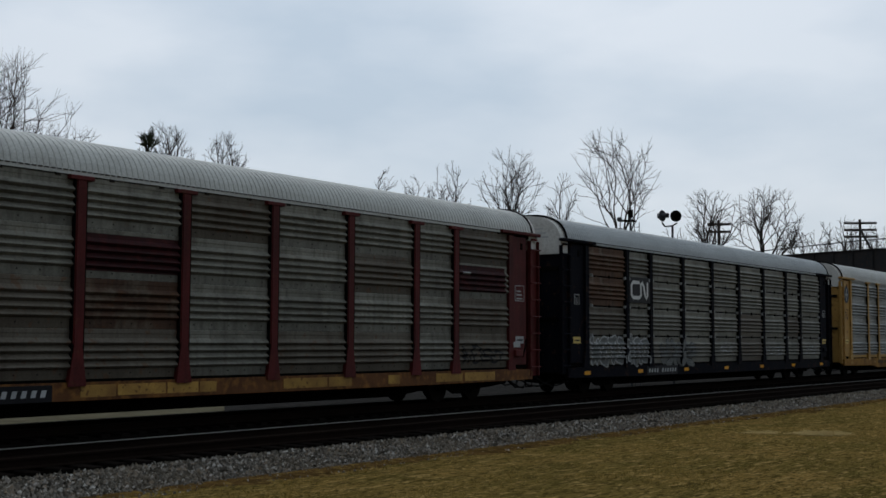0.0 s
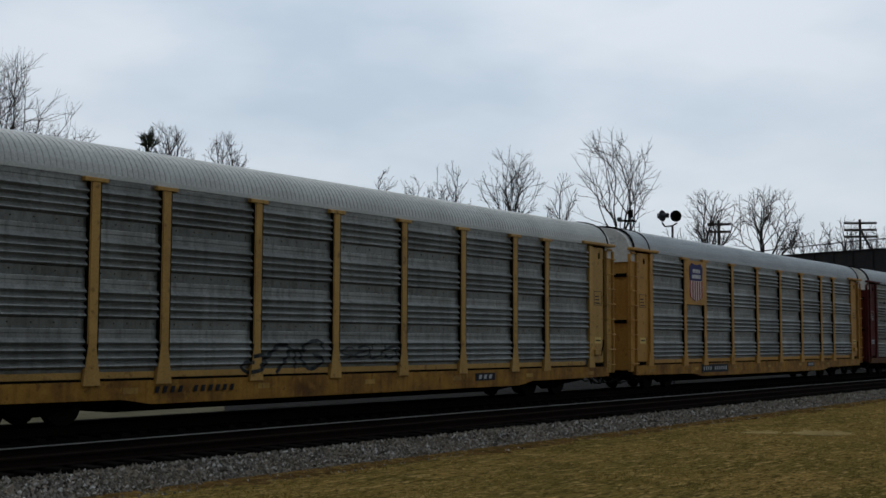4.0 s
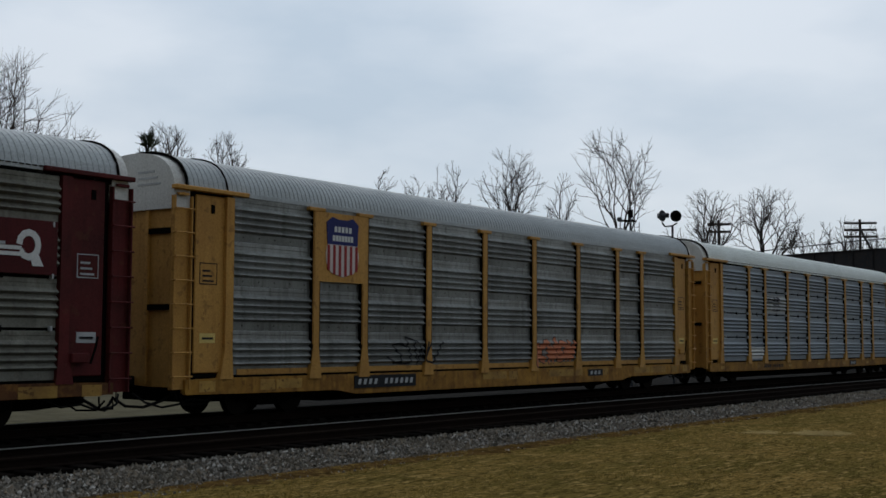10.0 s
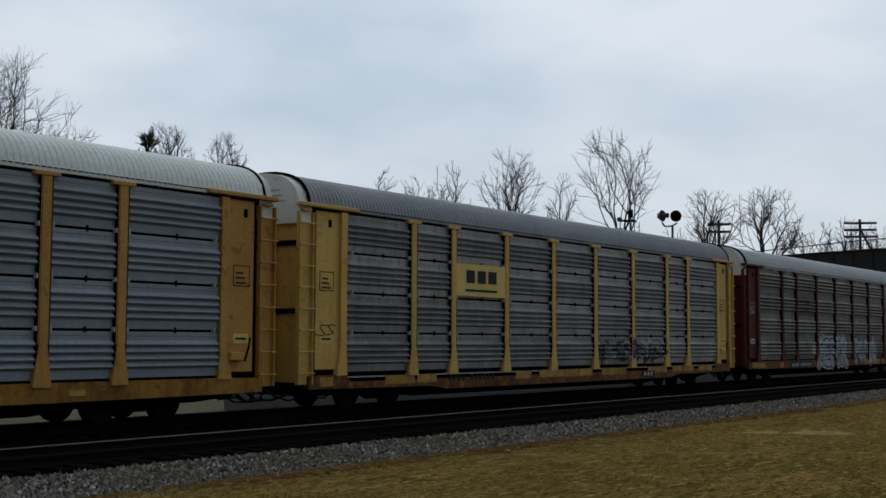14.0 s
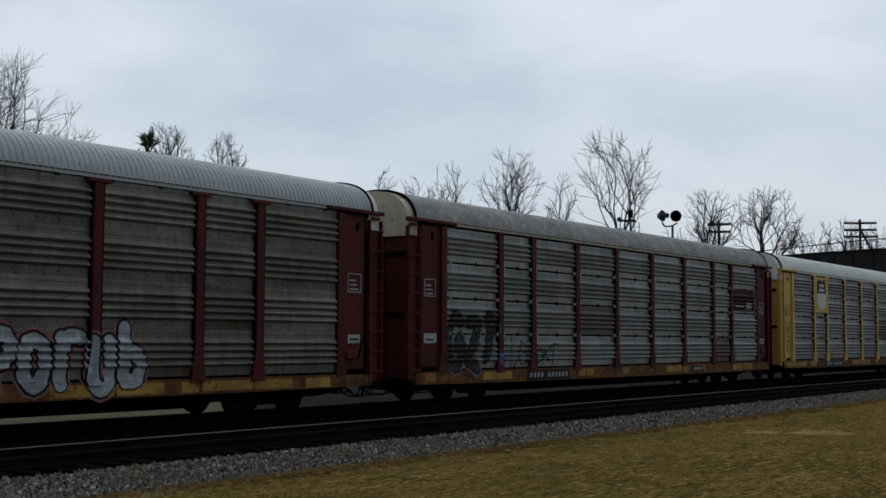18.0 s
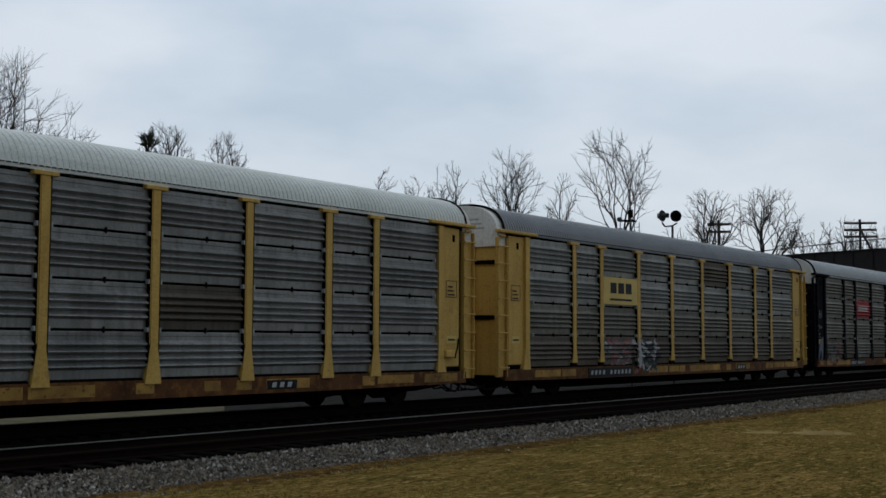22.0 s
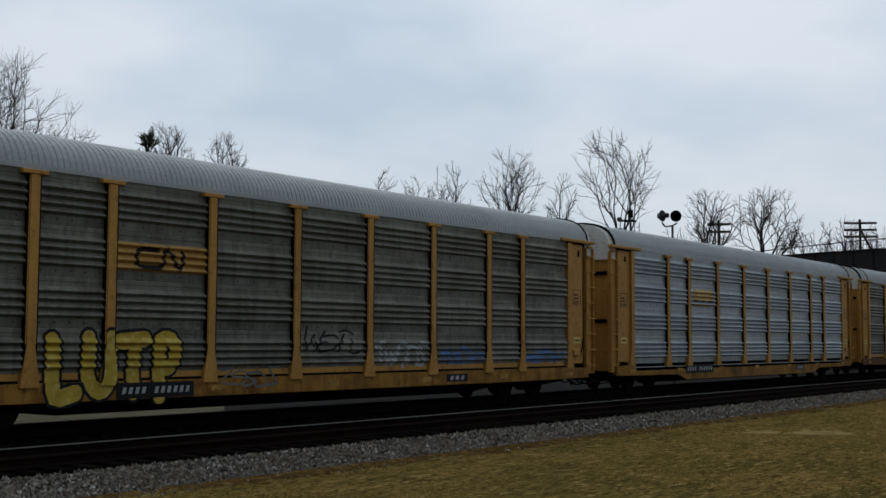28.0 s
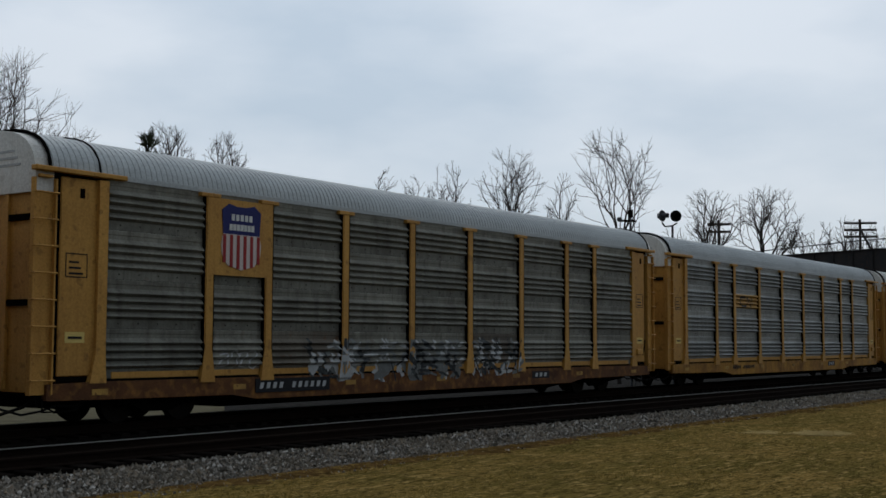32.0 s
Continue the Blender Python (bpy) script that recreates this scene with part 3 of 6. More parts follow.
def plate(root, name, x0, x1, z0, z1, material, layer=0, label="", y=None):
    y = (SIDE - 0.056 if y is None else y) - 0.006 * layer
    return part(name, boxed(x0, x1, y - 0.005, y + 0.012 + 0.006 * layer, z0, z1), material, root, label)


def ribbon(bm, pts, w, y):
    """A flat painted stroke along points (x, z)."""
    pts = [Vector((p[0], 0, p[1])) for p in pts]
    rows = []
    for i, p in enumerate(pts):
        d = (pts[min(i + 1, len(pts) - 1)] - pts[max(i - 1, 0)])
        d = d.normalized() if d.length > 1e-6 else Vector((1, 0, 0))
        q = Vector((-d.z, 0, d.x)) * w / 2
        rows.append((bm.verts.new((p.x + q.x, y, p.z + q.z)), bm.verts.new((p.x - q.x, y, p.z - q.z)),
                     bm.verts.new((p.x - q.x, y + 0.006, p.z - q.z)), bm.verts.new((p.x + q.x, y + 0.006, p.z + q.z))))
    for a, b in zip(rows, rows[1:]):
        for k in range(4):
            bm.faces.new((a[k], a[(k + 1) % 4], b[(k + 1) % 4], b[k]))
    return bm


WALL = {"seam": 0.006, "strip": False}


def wall_profile():
    """The wall's outline (z, y) from the sill to the eave, ribs included."""
    seam = WALL["seam"]
    h = ROW_H - seam
    out = [(Z_SILL0 - 0.06, -0.062), (Z_DECK - 0.025, -0.062), (Z_DECK - 0.02, -0.022), (Z_DECK + 0.02, -0.022), (Z_DECK + 0.039, 0.0)]
    if WALL["strip"]:
        out = out[:-1] + [(Z_DECK + 0.17, -0.022), (Z_DECK + 0.174, 0.0)]
    for r in range(ROWS):
        z0 = Z_DECK + 0.04 + r * ROW_H
        for y, z in ribs(z0, h)[0 if r or not WALL["strip"] else 1:]:
            if z > out[-1][0] + 1e-4:
                out.append((z, y))
    return out + [(Z_EAVE + 0.1, 0.0)]


def cut(poly, z, above):
    """The part of a convex outline (x, z) above or below a height."""
    out = []
    for i, a in enumerate(poly):
        b = poly[(i + 1) % len(poly)]
        ia, ib = (a[1] >= z) == above, (b[1] >= z) == above
        if ia:
            out.append(a)
        if ia != ib:
            t = (z - a[1]) / (b[1] - a[1])
            out.append((a[0] + t * (b[0] - a[0]), z))
    return out


def clip(poly, frame_):
    """The part of an outline inside a convex outline that runs anticlockwise."""
    for a, b in zip(frame_, frame_[1:] + frame_[:1]):
        out = []
        for i, q in enumerate(poly):
            p = poly[i - 1]
            dq = (b[0] - a[0]) * (q[1] - a[1]) - (b[1] - a[1]) * (q[0] - a[0])
            dp = (b[0] - a[0]) * (p[1] - a[1]) - (b[1] - a[1]) * (p[0] - a[0])
            if (dq >= 0) != (dp >= 0):
                t = dp / (dp - dq)
                out.append((p[0] + t * (q[0] - p[0]), p[1] + t * (q[1] - p[1])))
            if dq >= 0:
                out.append(q)
        poly = out
        if len(poly) < 3:
            return []
    return poly


def post_faces():
    """The front faces of the posts, as convex outlines (x, z)."""
    for e in EDGES[1:-1]:
        yield [(e - 0.24, Z_DECK - 0.10), (e + 0.24, Z_DECK - 0.10), (e + 0.10, Z_DECK + 0.75), (e - 0.10, Z_DECK + 0.75)]
        yield [(e - 0.10, Z_DECK + 0.75), (e + 0.10, Z_DECK + 0.75), (e + 0.10, Z_DECK + 2.0), (e - 0.10, Z_DECK + 2.0)]


def polys_bm(polys, y):
    """Flat outlines (x, z) as thin slabs in front of a plate."""
    bm = bmesh.new()
    for poly in polys:
        prism(bm, poly, "y", y, y + 0.004)
    return bm


def paint_on(root, name, polys, material, layer=0, label="", posts=False):
    """Paint that follows the ribs of the wall: outlines in (x, z) laid on the wall sheets."""
    if WALL.get("flat"):
        y = SIDE - 0.098 - 0.004 * (layer + 1)
        return part(name, polys_bm(polys, y), material, root, label)
    prof = wall_profile()
    bm, pm = bmesh.new(), bmesh.new()
    for k_poly, poly in enumerate(polys):
        off = 0.004 + 0.0006 * layer + 0.000012 * k_poly
        low, high = min(q[1] for q in poly), max(q[1] for q in poly)
        tris = tessellate_polygon([[Vector((x, z, 0)) for x, z in poly]])
        for tri in tris:
            t = [tuple(poly[k]) for k in tri]
            for (za, ya), (zb, yb) in zip(prof, prof[1:]):
                if zb - za < 1e-4 or zb < low or za > high:
                    continue
                c = cut(cut(t, za, True), zb, False)
                if len(c) < 3:
                    continue
                vs = [bm.verts.new((x, SIDE + ya + (yb - ya) * min(1, max(0, (z - za) / (zb - za))) - off, z)) for x, z in c]
                bm.faces.new(vs)
            if posts:
                x0, x1 = min(q[0] for q in t), max(q[0] for q in t)
                for f in post_faces():
                    if x1 < f[0][0] or x0 > f[1][0]:
                        continue
                    c = clip(t, f)
                    if len(c) >= 3:
                        pm.faces.new([pm.verts.new((x, SIDE - POST - 0.0005 - off * 0.6, z)) for x, z in c])
    bmesh.ops.remove_doubles(bm, verts=bm.verts, dist=0.0006)
    for m in (bm, pm):
        for f in m.faces:
            f.normal_update()
            if f.normal.y > 0:
                f.normal_flip()
    if pm.faces:
        tagged(part(name, pm, material, root, label), kind="stuff")
    else:
        pm.free()
    return part(name, bm, material, root, label)


def plated(draw):
    """The same mark on a flat plate fixed over the ribs."""
    def flat_draw(root):
        WALL["flat"] = True
        draw(root)
        WALL["flat"] = False
    return flat_draw


def patchwork(root, x0, x1, z0, z1, colors, count, seed, label="many-coloured sprayed patches"):
    """Overlapping short sprayed dabs that spell nothing."""
    rng = random.Random(seed)
    dabs = {}
    for k in range(count):
        x, z = rng.uniform(x0, x1), z0 + (z1 - z0) * (0.1 + 0.8 * rng.random())
        a = rng.choice((0.05, 1.45, 0.6, -0.5, 1.7)) + rng.gauss(0, 0.2)
        ln, wd = rng.uniform(0.10, 0.34), rng.uniform(0.05, 0.16)
        u, v = Vector((math.cos(a), math.sin(a))) * ln, Vector((-math.sin(a), math.cos(a))) * wd * 0.5
        c = Vector((x, z))
        poly = [c - u - v, c - u * 0.2 - v * 1.3, c + u - v * 0.7, c + u * 1.1 + v, c + v * 1.2, c - u * 0.9 + v]
        dabs.setdefault(rng.choice(colors), []).append([(q.x, min(z1, max(z0 + 0.0004 * i, q.y))) for i, q in enumerate(poly)])
    for k, (color, polys) in enumerate(dabs.items()):
        paint_on(root, "graffiti_dab", polys, SPRAY[color], 2 + 5 * k, label, posts=True)["kind"] = "stuff"


def arc_tag(root, c, z):
    """A pale sail shape edged in dark on an end panel, with a few small dabs above it."""
    sail = [(-0.40, -0.62), (-0.34, -0.15), (-0.20, 0.25), (0.02, 0.55), (0.32, 0.70), (0.34, 0.20), (0.28, -0.30), (0.16, -0.58), (0.0, -0.66), (-0.04, -0.40), (0.10, -0.38), (0.08, 0.10), (-0.10, -0.05), (-0.20, -0.35), (-0.26, -0.62)]
    part("graffiti_outline", prism(bmesh.new(), [(c + 1.12 * x + 0.01, z + 1.06 * q) for x, q in sail], "y", SIDE - 0.008, SIDE + 0.01), SPRAY["dark"], root, "dark edge of a sprayed sail shape")
    part("graffiti_fill", prism(bmesh.new(), [(c + x, z + q) for x, q in sail], "y", SIDE - 0.014, SIDE + 0.01), SPRAY["faint_blue"], root, "pale blue sprayed sail shape")
    rng = random.Random(5)
    for k in range(7):
        x, zz = c + rng.uniform(-0.4, 0.1), z + rng.uniform(0.7, 1.3)
        part("graffiti_dab", ribbon(bmesh.new(), [Vector((x - 0.08, zz)), Vector((x + 0.09, zz + rng.uniform(-0.06, 0.06)))], 0.07, SIDE - 0.010 - 0.0008 * k), SPRAY["faint"], root)


def rect(x0, x1, z0, z1):
    return [(x0, z0), (x1, z0), (x1, z1), (x0, z1)]


def stroke_polys(pts, w):
    """A line of given width as outlines, one for each step."""
    pts = [Vector(q) for q in pts]
    sides = []
    for i, q in enumerate(pts):
        d = pts[min(i + 1, len(pts) - 1)] - pts[max(i - 1, 0)]
        d = d.normalized() if d.length > 1e-6 else Vector((1, 0))
        m = Vector((-d.y, d.x)) * w / 2
        sides.append((tuple(q + m), tuple(q - m)))
    return [[a[0], a[1], b[1], b[0]] for a, b in zip(sides, sides[1:])]


# bends of sprayed shapes that spell nothing, in a unit square
BENDS = (
    ([(0.40, 0.36), (0.0, 0.48), (-0.38, 0.28), (-0.18, 0.05), (0.22, -0.08), (0.38, -0.30), (0.0, -0.48), (-0.42, -0.36)],),
    ([(-0.36, 0.46), (-0.38, -0.28), (0.0, -0.48), (0.36, -0.28), (0.38, 0.46)],),
    ([(-0.40, -0.48), (-0.32, 0.34), (0.0, 0.48), (0.30, 0.34), (0.40, -0.48)],),
    ([(0.34, 0.30), (0.0, 0.48), (-0.38, 0.20), (-0.38, -0.20), (0.0, -0.48), (0.36, -0.25), (0.34, 0.02), (0.05, 0.0)],),
    ([(-0.40, 0.42), (0.36, 0.44), (0.05, 0.05), (-0.34, -0.40), (0.42, -0.46)],),
    ([(-0.34, 0.48), (-0.36, -0.46)], [(0.38, 0.46), (-0.22, 0.02), (0.42, -0.46)]),
    ([(-0.42, 0.42), (0.0, 0.46), (0.42, 0.40)], [(0.0, 0.42), (-0.04, 0.0), (0.05, -0.48)]),
    ([(-0.42, 0.46), (-0.20, -0.46), (0.02, 0.20), (0.22, -0.46), (0.44, 0.46)],),
)


# sprayed letter strokes, in a unit square
STROKES = {
    "mirror_r": ([(0.36, -0.52), (0.33, 0.0), (0.34, 0.44), (-0.10, 0.46), (-0.34, 0.22), (-0.05, 0.0), (0.25, -0.02)], [(0.0, -0.04), (-0.22, -0.30), (-0.62, -0.62)]),
    "e": ([(0.44, 0.44), (-0.26, 0.46), (-0.36, 0.0), (-0.32, -0.46), (0.42, -0.46)], [(-0.30, 0.02), (0.26, 0.03)]),
    "f": ([(0.48, 0.46), (-0.10, 0.46), (-0.24, 0.30), (-0.22, -0.54)], [(-0.20, 0.04), (0.28, 0.05)]),
    "t": ([(-0.40, 0.30), (0.40, 0.32)], [(0.05, 0.62), (0.0, 0.0), (0.06, -0.50)]),
    "r": ([(-0.30, -0.50), (-0.30, 0.42), (0.18, 0.46), (0.40, 0.22), (0.10, 0.0), (-0.10, -0.02)], [(0.10, -0.05), (0.30, -0.30), (0.62, -0.62)]),
    "p": ([(-0.24, -0.52), (-0.26, 0.10), (-0.20, 0.46), (0.22, 0.46), (0.34, 0.22), (0.15, 0.0), (-0.10, -0.02)],),
    "o": ([(0.0, 0.36), (-0.30, 0.22), (-0.33, -0.25), (0.0, -0.48), (0.32, -0.25), (0.30, 0.22), (0.0, 0.36)],),
    "small_r": ([(-0.26, -0.50), (-0.26, 0.10), (-0.22, 0.34)], [(-0.22, 0.16), (0.05, 0.36), (0.42, 0.34)]),
    "u": ([(-0.32, 0.40), (-0.34, -0.25), (0.0, -0.50), (0.32, -0.28), (0.34, 0.42)],),
    "b": ([(-0.26, 0.56), (-0.28, 0.0), (-0.28, -0.46)], [(-0.24, -0.46), (0.18, -0.46), (0.38, -0.18), (0.10, 0.08), (-0.22, 0.06)]),
    "l": ([(-0.30, 0.48), (-0.30, 0.0), (-0.24, -0.44), (0.40, -0.40)],),
    "big_t": ([(-0.42, 0.40), (0.42, 0.42)], [(0.0, 0.38), (0.0, 0.0), (-0.02, -0.50)]),
}


def bends(rng, cx, cz, w, h, lean=0.0, bold=False, strokes=None):
    """One made-up shape as smooth lines (x, z)."""
    out = []
    kx, kz = w * rng.uniform(0.85, 1.1), h * rng.uniform(0.85, 1.05)
    flip = rng.choice((-1, 1))
    tip = rng.uniform(-0.35, 0.35)
    if strokes:
        flip, tip, kx, kz = 1, 0.0, w, h
    for line in STROKES[strokes] if strokes else rng.choice(BENDS):
        p = []
        for a, b in line:
            wild = 0.02 if strokes else 0.10
            a, b = flip * a + rng.uniform(-wild, wild), b + rng.uniform(-wild, wild)
            p.append(Vector((cx + kx * (a + (lean + tip) * b), cz + kz * (b - tip * 0.6 * a))))
        p = [p[0] * 2 - p[1]] + p + [p[-1] * 2 - p[-2]]
        fine = []
        for i in range(1, len(p) - 2):
            for t in ((0.0, 0.5) if not bold else (0.0, 0.34, 0.67)):
                fine.append(0.5 * (2 * p[i] + (p[i + 1] - p[i - 1]) * t + (2 * p[i - 1] - 5 * p[i] + 4 * p[i + 1] - p[i + 2]) * t * t + (3 * p[i] - p[i - 1] - 3 * p[i + 1] + p[i + 2]) * t ** 3))
        out.append(fine + [p[-2]])
    return out


def swell(line, w):
    """A fat line with round ends as outlines that share their edges."""
    out = stroke_polys(line, w)
    for q, p in ((line[0], line[1]), (line[-1], line[-2])):
        d = (q - p).normalized() * (w / 2)
        m = Vector((-d.y, d.x))
        out.append([tuple(q + m * math.cos(a) + d * math.sin(a)) for a in [math.pi * k / 5 for k in range(6)]])
    return out


def graffiti(root, x0, x1, z0, z1, fill, line, letters, seed, label, stroke=0.06, halo=None, word=None):
    """Sprayed bubble shapes, each filled and edged, or two thin edges where there is no fill."""
    rng = random.Random(seed)
    w, h = (x1 - x0) / letters, z1 - z0
    fat = min(w * 0.38, h * 0.27) if word else min(w * 0.32, h * 0.24)
    lean = rng.uniform(-0.1, 0.2)
    shapes = [bends(rng, x0 + (i + 0.5) * w, (z0 + z1) / 2 + rng.uniform(-0.06, 0.06) * h, (w - fat * 0.35), h - fat, lean if not word else 0.0, True, word[i] if word else None) for i in range(letters)]
    if fill:
        if halo:
            paint_on(root, "graffiti_halo", [q for sh in shapes for ln in sh for q in swell(ln, fat + 3.6 * stroke)], SPRAY[halo], -3, label, posts=True)
        paint_on(root, "graffiti_outline", [q for sh in shapes for ln in sh for q in swell(ln, fat + 2 * stroke)], SPRAY[line], 0, label, posts=True)
        for i, sh in enumerate(shapes):
            if i:
                paint_on(root, "graffiti_outline", [q for ln in sh for q in swell(ln, fat + stroke)], SPRAY[line], 10 + 4 * i, label, posts=True)
            paint_on(root, "graffiti_fill", [q for ln in sh for q in swell(ln, fat)], SPRAY[fill], 12 + 4 * i, label, posts=True)
        return
    for i, sh in enumerate(shapes):
        for ln in sh:
            for s in (-0.5, 0.5):
                q = [((a[0] + b[0]) / 2, (a[1] + b[1]) / 2) for a, b in zip(ln, ln[1:])]
                side = [Vector((b[1] - a[1], a[0] - b[0])).normalized() * fat * s for a, b in zip(ln, ln[1:])]
                paint_on(root, "graffiti_outline", stroke_polys([(c[0] + d.x, c[1] + d.y) for c, d in zip(q, side)], stroke * rng.uniform(0.7, 1.1)), SPRAY[line], i % 5 + (s > 0), label, posts=True)


def scrawl(root, x0, x1, z0, z1, color, n, seed, stroke=0.035, y=None, label="thin sprayed scrawl"):
    rng = random.Random(seed)
    w = (x1 - x0) / n
    for i in range(n):
        h = (z1 - z0) * rng.uniform(0.55, 1.0)
        for ln in bends(rng, x0 + (i + 0.5) * w, z0 + h / 2 + rng.uniform(0, 0.3) * (z1 - z0 - h), w * 1.3, h, 0.25):
            k = stroke * rng.uniform(0.7, 1.1)
            if y is None:
                paint_on(root, "graffiti_scrawl", stroke_polys(ln, k), SPRAY[color], i % 4 + 2, label, posts=True)
            else:
                part("graffiti_scrawl", ribbon(bmesh.new(), ln, k, y - 0.0008 * i), SPRAY[color], root, label)


def shield(root, x, z_top, h, pale):
    """A heraldic shield: a blue head above upright stripes, bars in place of the words."""
    y, w = SIDE - POST - 0.024, h * 0.90
    zt = z_top
    head = [(x - 0.46 * w, zt - 0.10 * h), (x - 0.30 * w, zt), (x - 0.12 * w, zt - 0.035 * h), (x + 0.12 * w, zt - 0.035 * h), (x + 0.30 * w, zt), (x + 0.46 * w, zt - 0.10 * h), (x + 0.43 * w, zt - 0.46 * h), (x - 0.43 * w, zt - 0.46 * h)]
    badge = part("shield_badge", prism(bmesh.new(), head, "y", y, y + 0.02), SHIELD_BLUE if not pale else BLACK, root, "blue shield badge with upright stripes")
    for k, (dz, ww) in enumerate(((0.20, 0.52), (0.35, 0.60))):
        for j in range(5 + k * 2):
            n = 5 + k * 2
            c = x + ww * w * ((j + 0.5) / n - 0.5)
            part("lettering_bar", boxed(c - 0.036 * w, c + 0.036 * w, y - 0.006, y + 0.004, zt - (dz + 0.05) * h, zt - (dz - 0.045) * h), WHITE, badge)
    low = [(-0.43, 0.46), (0.43, 0.46), (0.47, 0.62), (0.45, 0.78), (0.32, 0.93), (0.0, 1.0), (-0.32, 0.93), (-0.45, 0.78), (-0.47, 0.62)]
    part("shield_field", prism(bmesh.new(), [(x + a * w, zt - b * h) for a, b in low], "y", y + 0.003, y + 0.02), WHITE if pale else SHIELD_PALE, badge)
    if not pale:
        for j in range(6):
            c = -0.40 + 0.16 * j
            bot = 0.985 - 0.5 * abs(c) ** 2.2 * 1.4
            part("stripe", boxed(x + (c - 0.035) * w, x + (c + 0.035) * w, y - 0.004, y + 0.01, zt - bot * h, zt - 0.47 * h), SHIELD_RED, badge)
    else:
        part("lettering_bar", boxed(x - 0.012, x + 0.012, y - 0.003, y + 0.01, zt - 0.88 * h, zt - 0.52 * h), OFFWHITE, badge)


def number_board(root, x0, x1, material=None, back=True):
    """A sill board with bars in place of the car's number."""
    y = SIDE - 0.075
    z0, z1 = Z_SILL0 + 0.10, Z_DECK - 0.08
    if back:
        part("number_board", boxed(x0, x1, y - 0.008, y + 0.01, z0 - 0.02, z1 + 0.02), BLACK, root, "black number board")
    n, zc = 11, (z0 + z1) / 2
    for i in range(n):
        if i == 4:
            continue
        c = x0 + 0.10 + (x1 - x0 - 0.20) * (i + 0.5) / n
        w = (x1 - x0) / n * 0.23
        bar = [(c - w - 0.02, zc - 0.07), (c + w - 0.02, zc - 0.07), (c + w + 0.02, zc + 0.07), (c - w + 0.02, zc + 0.07)]
        part("lettering_bar", prism(bmesh.new(), bar, "y", y - 0.014, y - 0.007), material or OFFWHITE, root)


def end_section(root, s, key, spec):
    """The closed end of one side: plate, posts, top bracket, ladder, and the end wall with its hood."""
    p = PAINT[key]
    d = SIDE

    def xs(a, b):
        return (a, b) if s > 0 else (-b, -a)
    part("end_panel", boxed(*xs(12.08, 13.03), d + 0.0, d + 0.05, Z_DECK + 0.10, Z_EAVE - 0.06, 0.02), p, root)
    part("end_post", prism(bmesh.new(), [(xs(11.90, 12.14)[0], Z_EAVE - 0.05), (xs(11.90, 12.14)[1], Z_EAVE - 0.05), (xs(11.90, 12.14)[1], Z_DECK + 0.6), (xs(11.86, 12.28)[1], Z_DECK - 0.05), (xs(11.86, 12.28)[0], Z_DECK - 0.05), (xs(11.90, 12.14)[0], Z_DECK + 0.6)], "y", d - 0.085, d + 0.05), p, root)
    # black strip set back in the open slot, standing for the darkness of the gap
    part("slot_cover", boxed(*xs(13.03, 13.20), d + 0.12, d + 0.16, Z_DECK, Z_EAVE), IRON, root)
    part("top_bracket", boxed(*xs(11.45, 13.72), d - 0.13, d + 0.06, Z_EAVE + 0.0, Z_EAVE + 0.10, 0.015), p, root)
    ladder(root, s * 13.44, key, s)
    x0, x1 = xs(13.46, 13.56)
    part("end_wall", boxed(x0, x1, -1.34, 1.42, 0.75, 4.72), p, root)
    for k in (-1, 1):
        part("end_door_edge", boxed(*xs(13.54, 13.62), k * 0.5 - 0.05, k * 0.5 + 0.05, 0.8, 4.70), p, root)
    for z in (2.45, 4.15):
        part("hinge_bar", boxed(*xs(13.56, 13.61), -1.28, -0.52, z, z + 0.13), IRON, root, "black hinge bar on the end door")
    hood = [(y * 0.975, z - 0.035) for y, z in ROOF_OUT] + [(1.44, 4.70), (-1.44, 4.70)]
    part("end_hood", prism(bmesh.new(), hood, "x", *xs(13.20, 13.64)), spec.get("hood", HOOD), root, "white painted end hood")
    rim = bmesh.new()
    tube(rim, [(s * 13.33, y * 1.012, z + 0.012) for y, z in ROOF_OUT], 0.036, 6)
    part("roof_rim", rim, IRON, root, "black rim at the roof's end")
    for k in range(3):
        zz = 5.25 + 0.14 * k
        part("lettering_bar", boxed(*xs(13.635, 13.648), -0.95 + 0.1 * k, -0.2, zz, zz + 0.05), OFFWHITE, root)
    # small boards on the end panel
    c = s * 12.62
    part("lock_slot", boxed(c + 0.05, c + 0.17, d - 0.012, d + 0.02, 4.66, 4.86, 0.004), IRON, root, "dark lock slot")
    w = 0.26
    yb = d - 0.008
    tone = OFFWHITE if key in ("red", "black") else BLACK
    if key == "black":
        w = 0.16
    top = 3.12 + 1.54 * w
    ring = ribbon(bmesh.new(), [(c - w, 3.05), (c - w, top), (c + w, top), (c + w, 3.05), (c - w, 3.05)], 0.026, yb)
    stencil = part("data_stencil", ring, tone, root)
    for k in range(3):
        part("lettering_bar", boxed(c - w + 0.3 * w, c + w - (0.38 + 0.2 * k) * w, yb, yb + 0.02, 3.10 + 0.44 * w * k, 3.10 + 0.44 * w * k + 0.16 * w), tone, stencil)
    b = plate(root, "notice_board", c - 0.24, c + 0.24, 1.72, 1.94, SIGN_YELLOW if key != "red" else OFFWHITE, 0, "small notice board", y=d)
    part("lettering_bar", boxed(c - 0.17, c + 0.17, d - 0.012, d - 0.004, 1.80, 1.85), BLACK, b)
    if s > 0:
        hb = part("brake_box", boxed(c - 0.45, c - 0.02, d - 0.16, d + 0.02, 1.32, 1.52, 0.02), p, root)
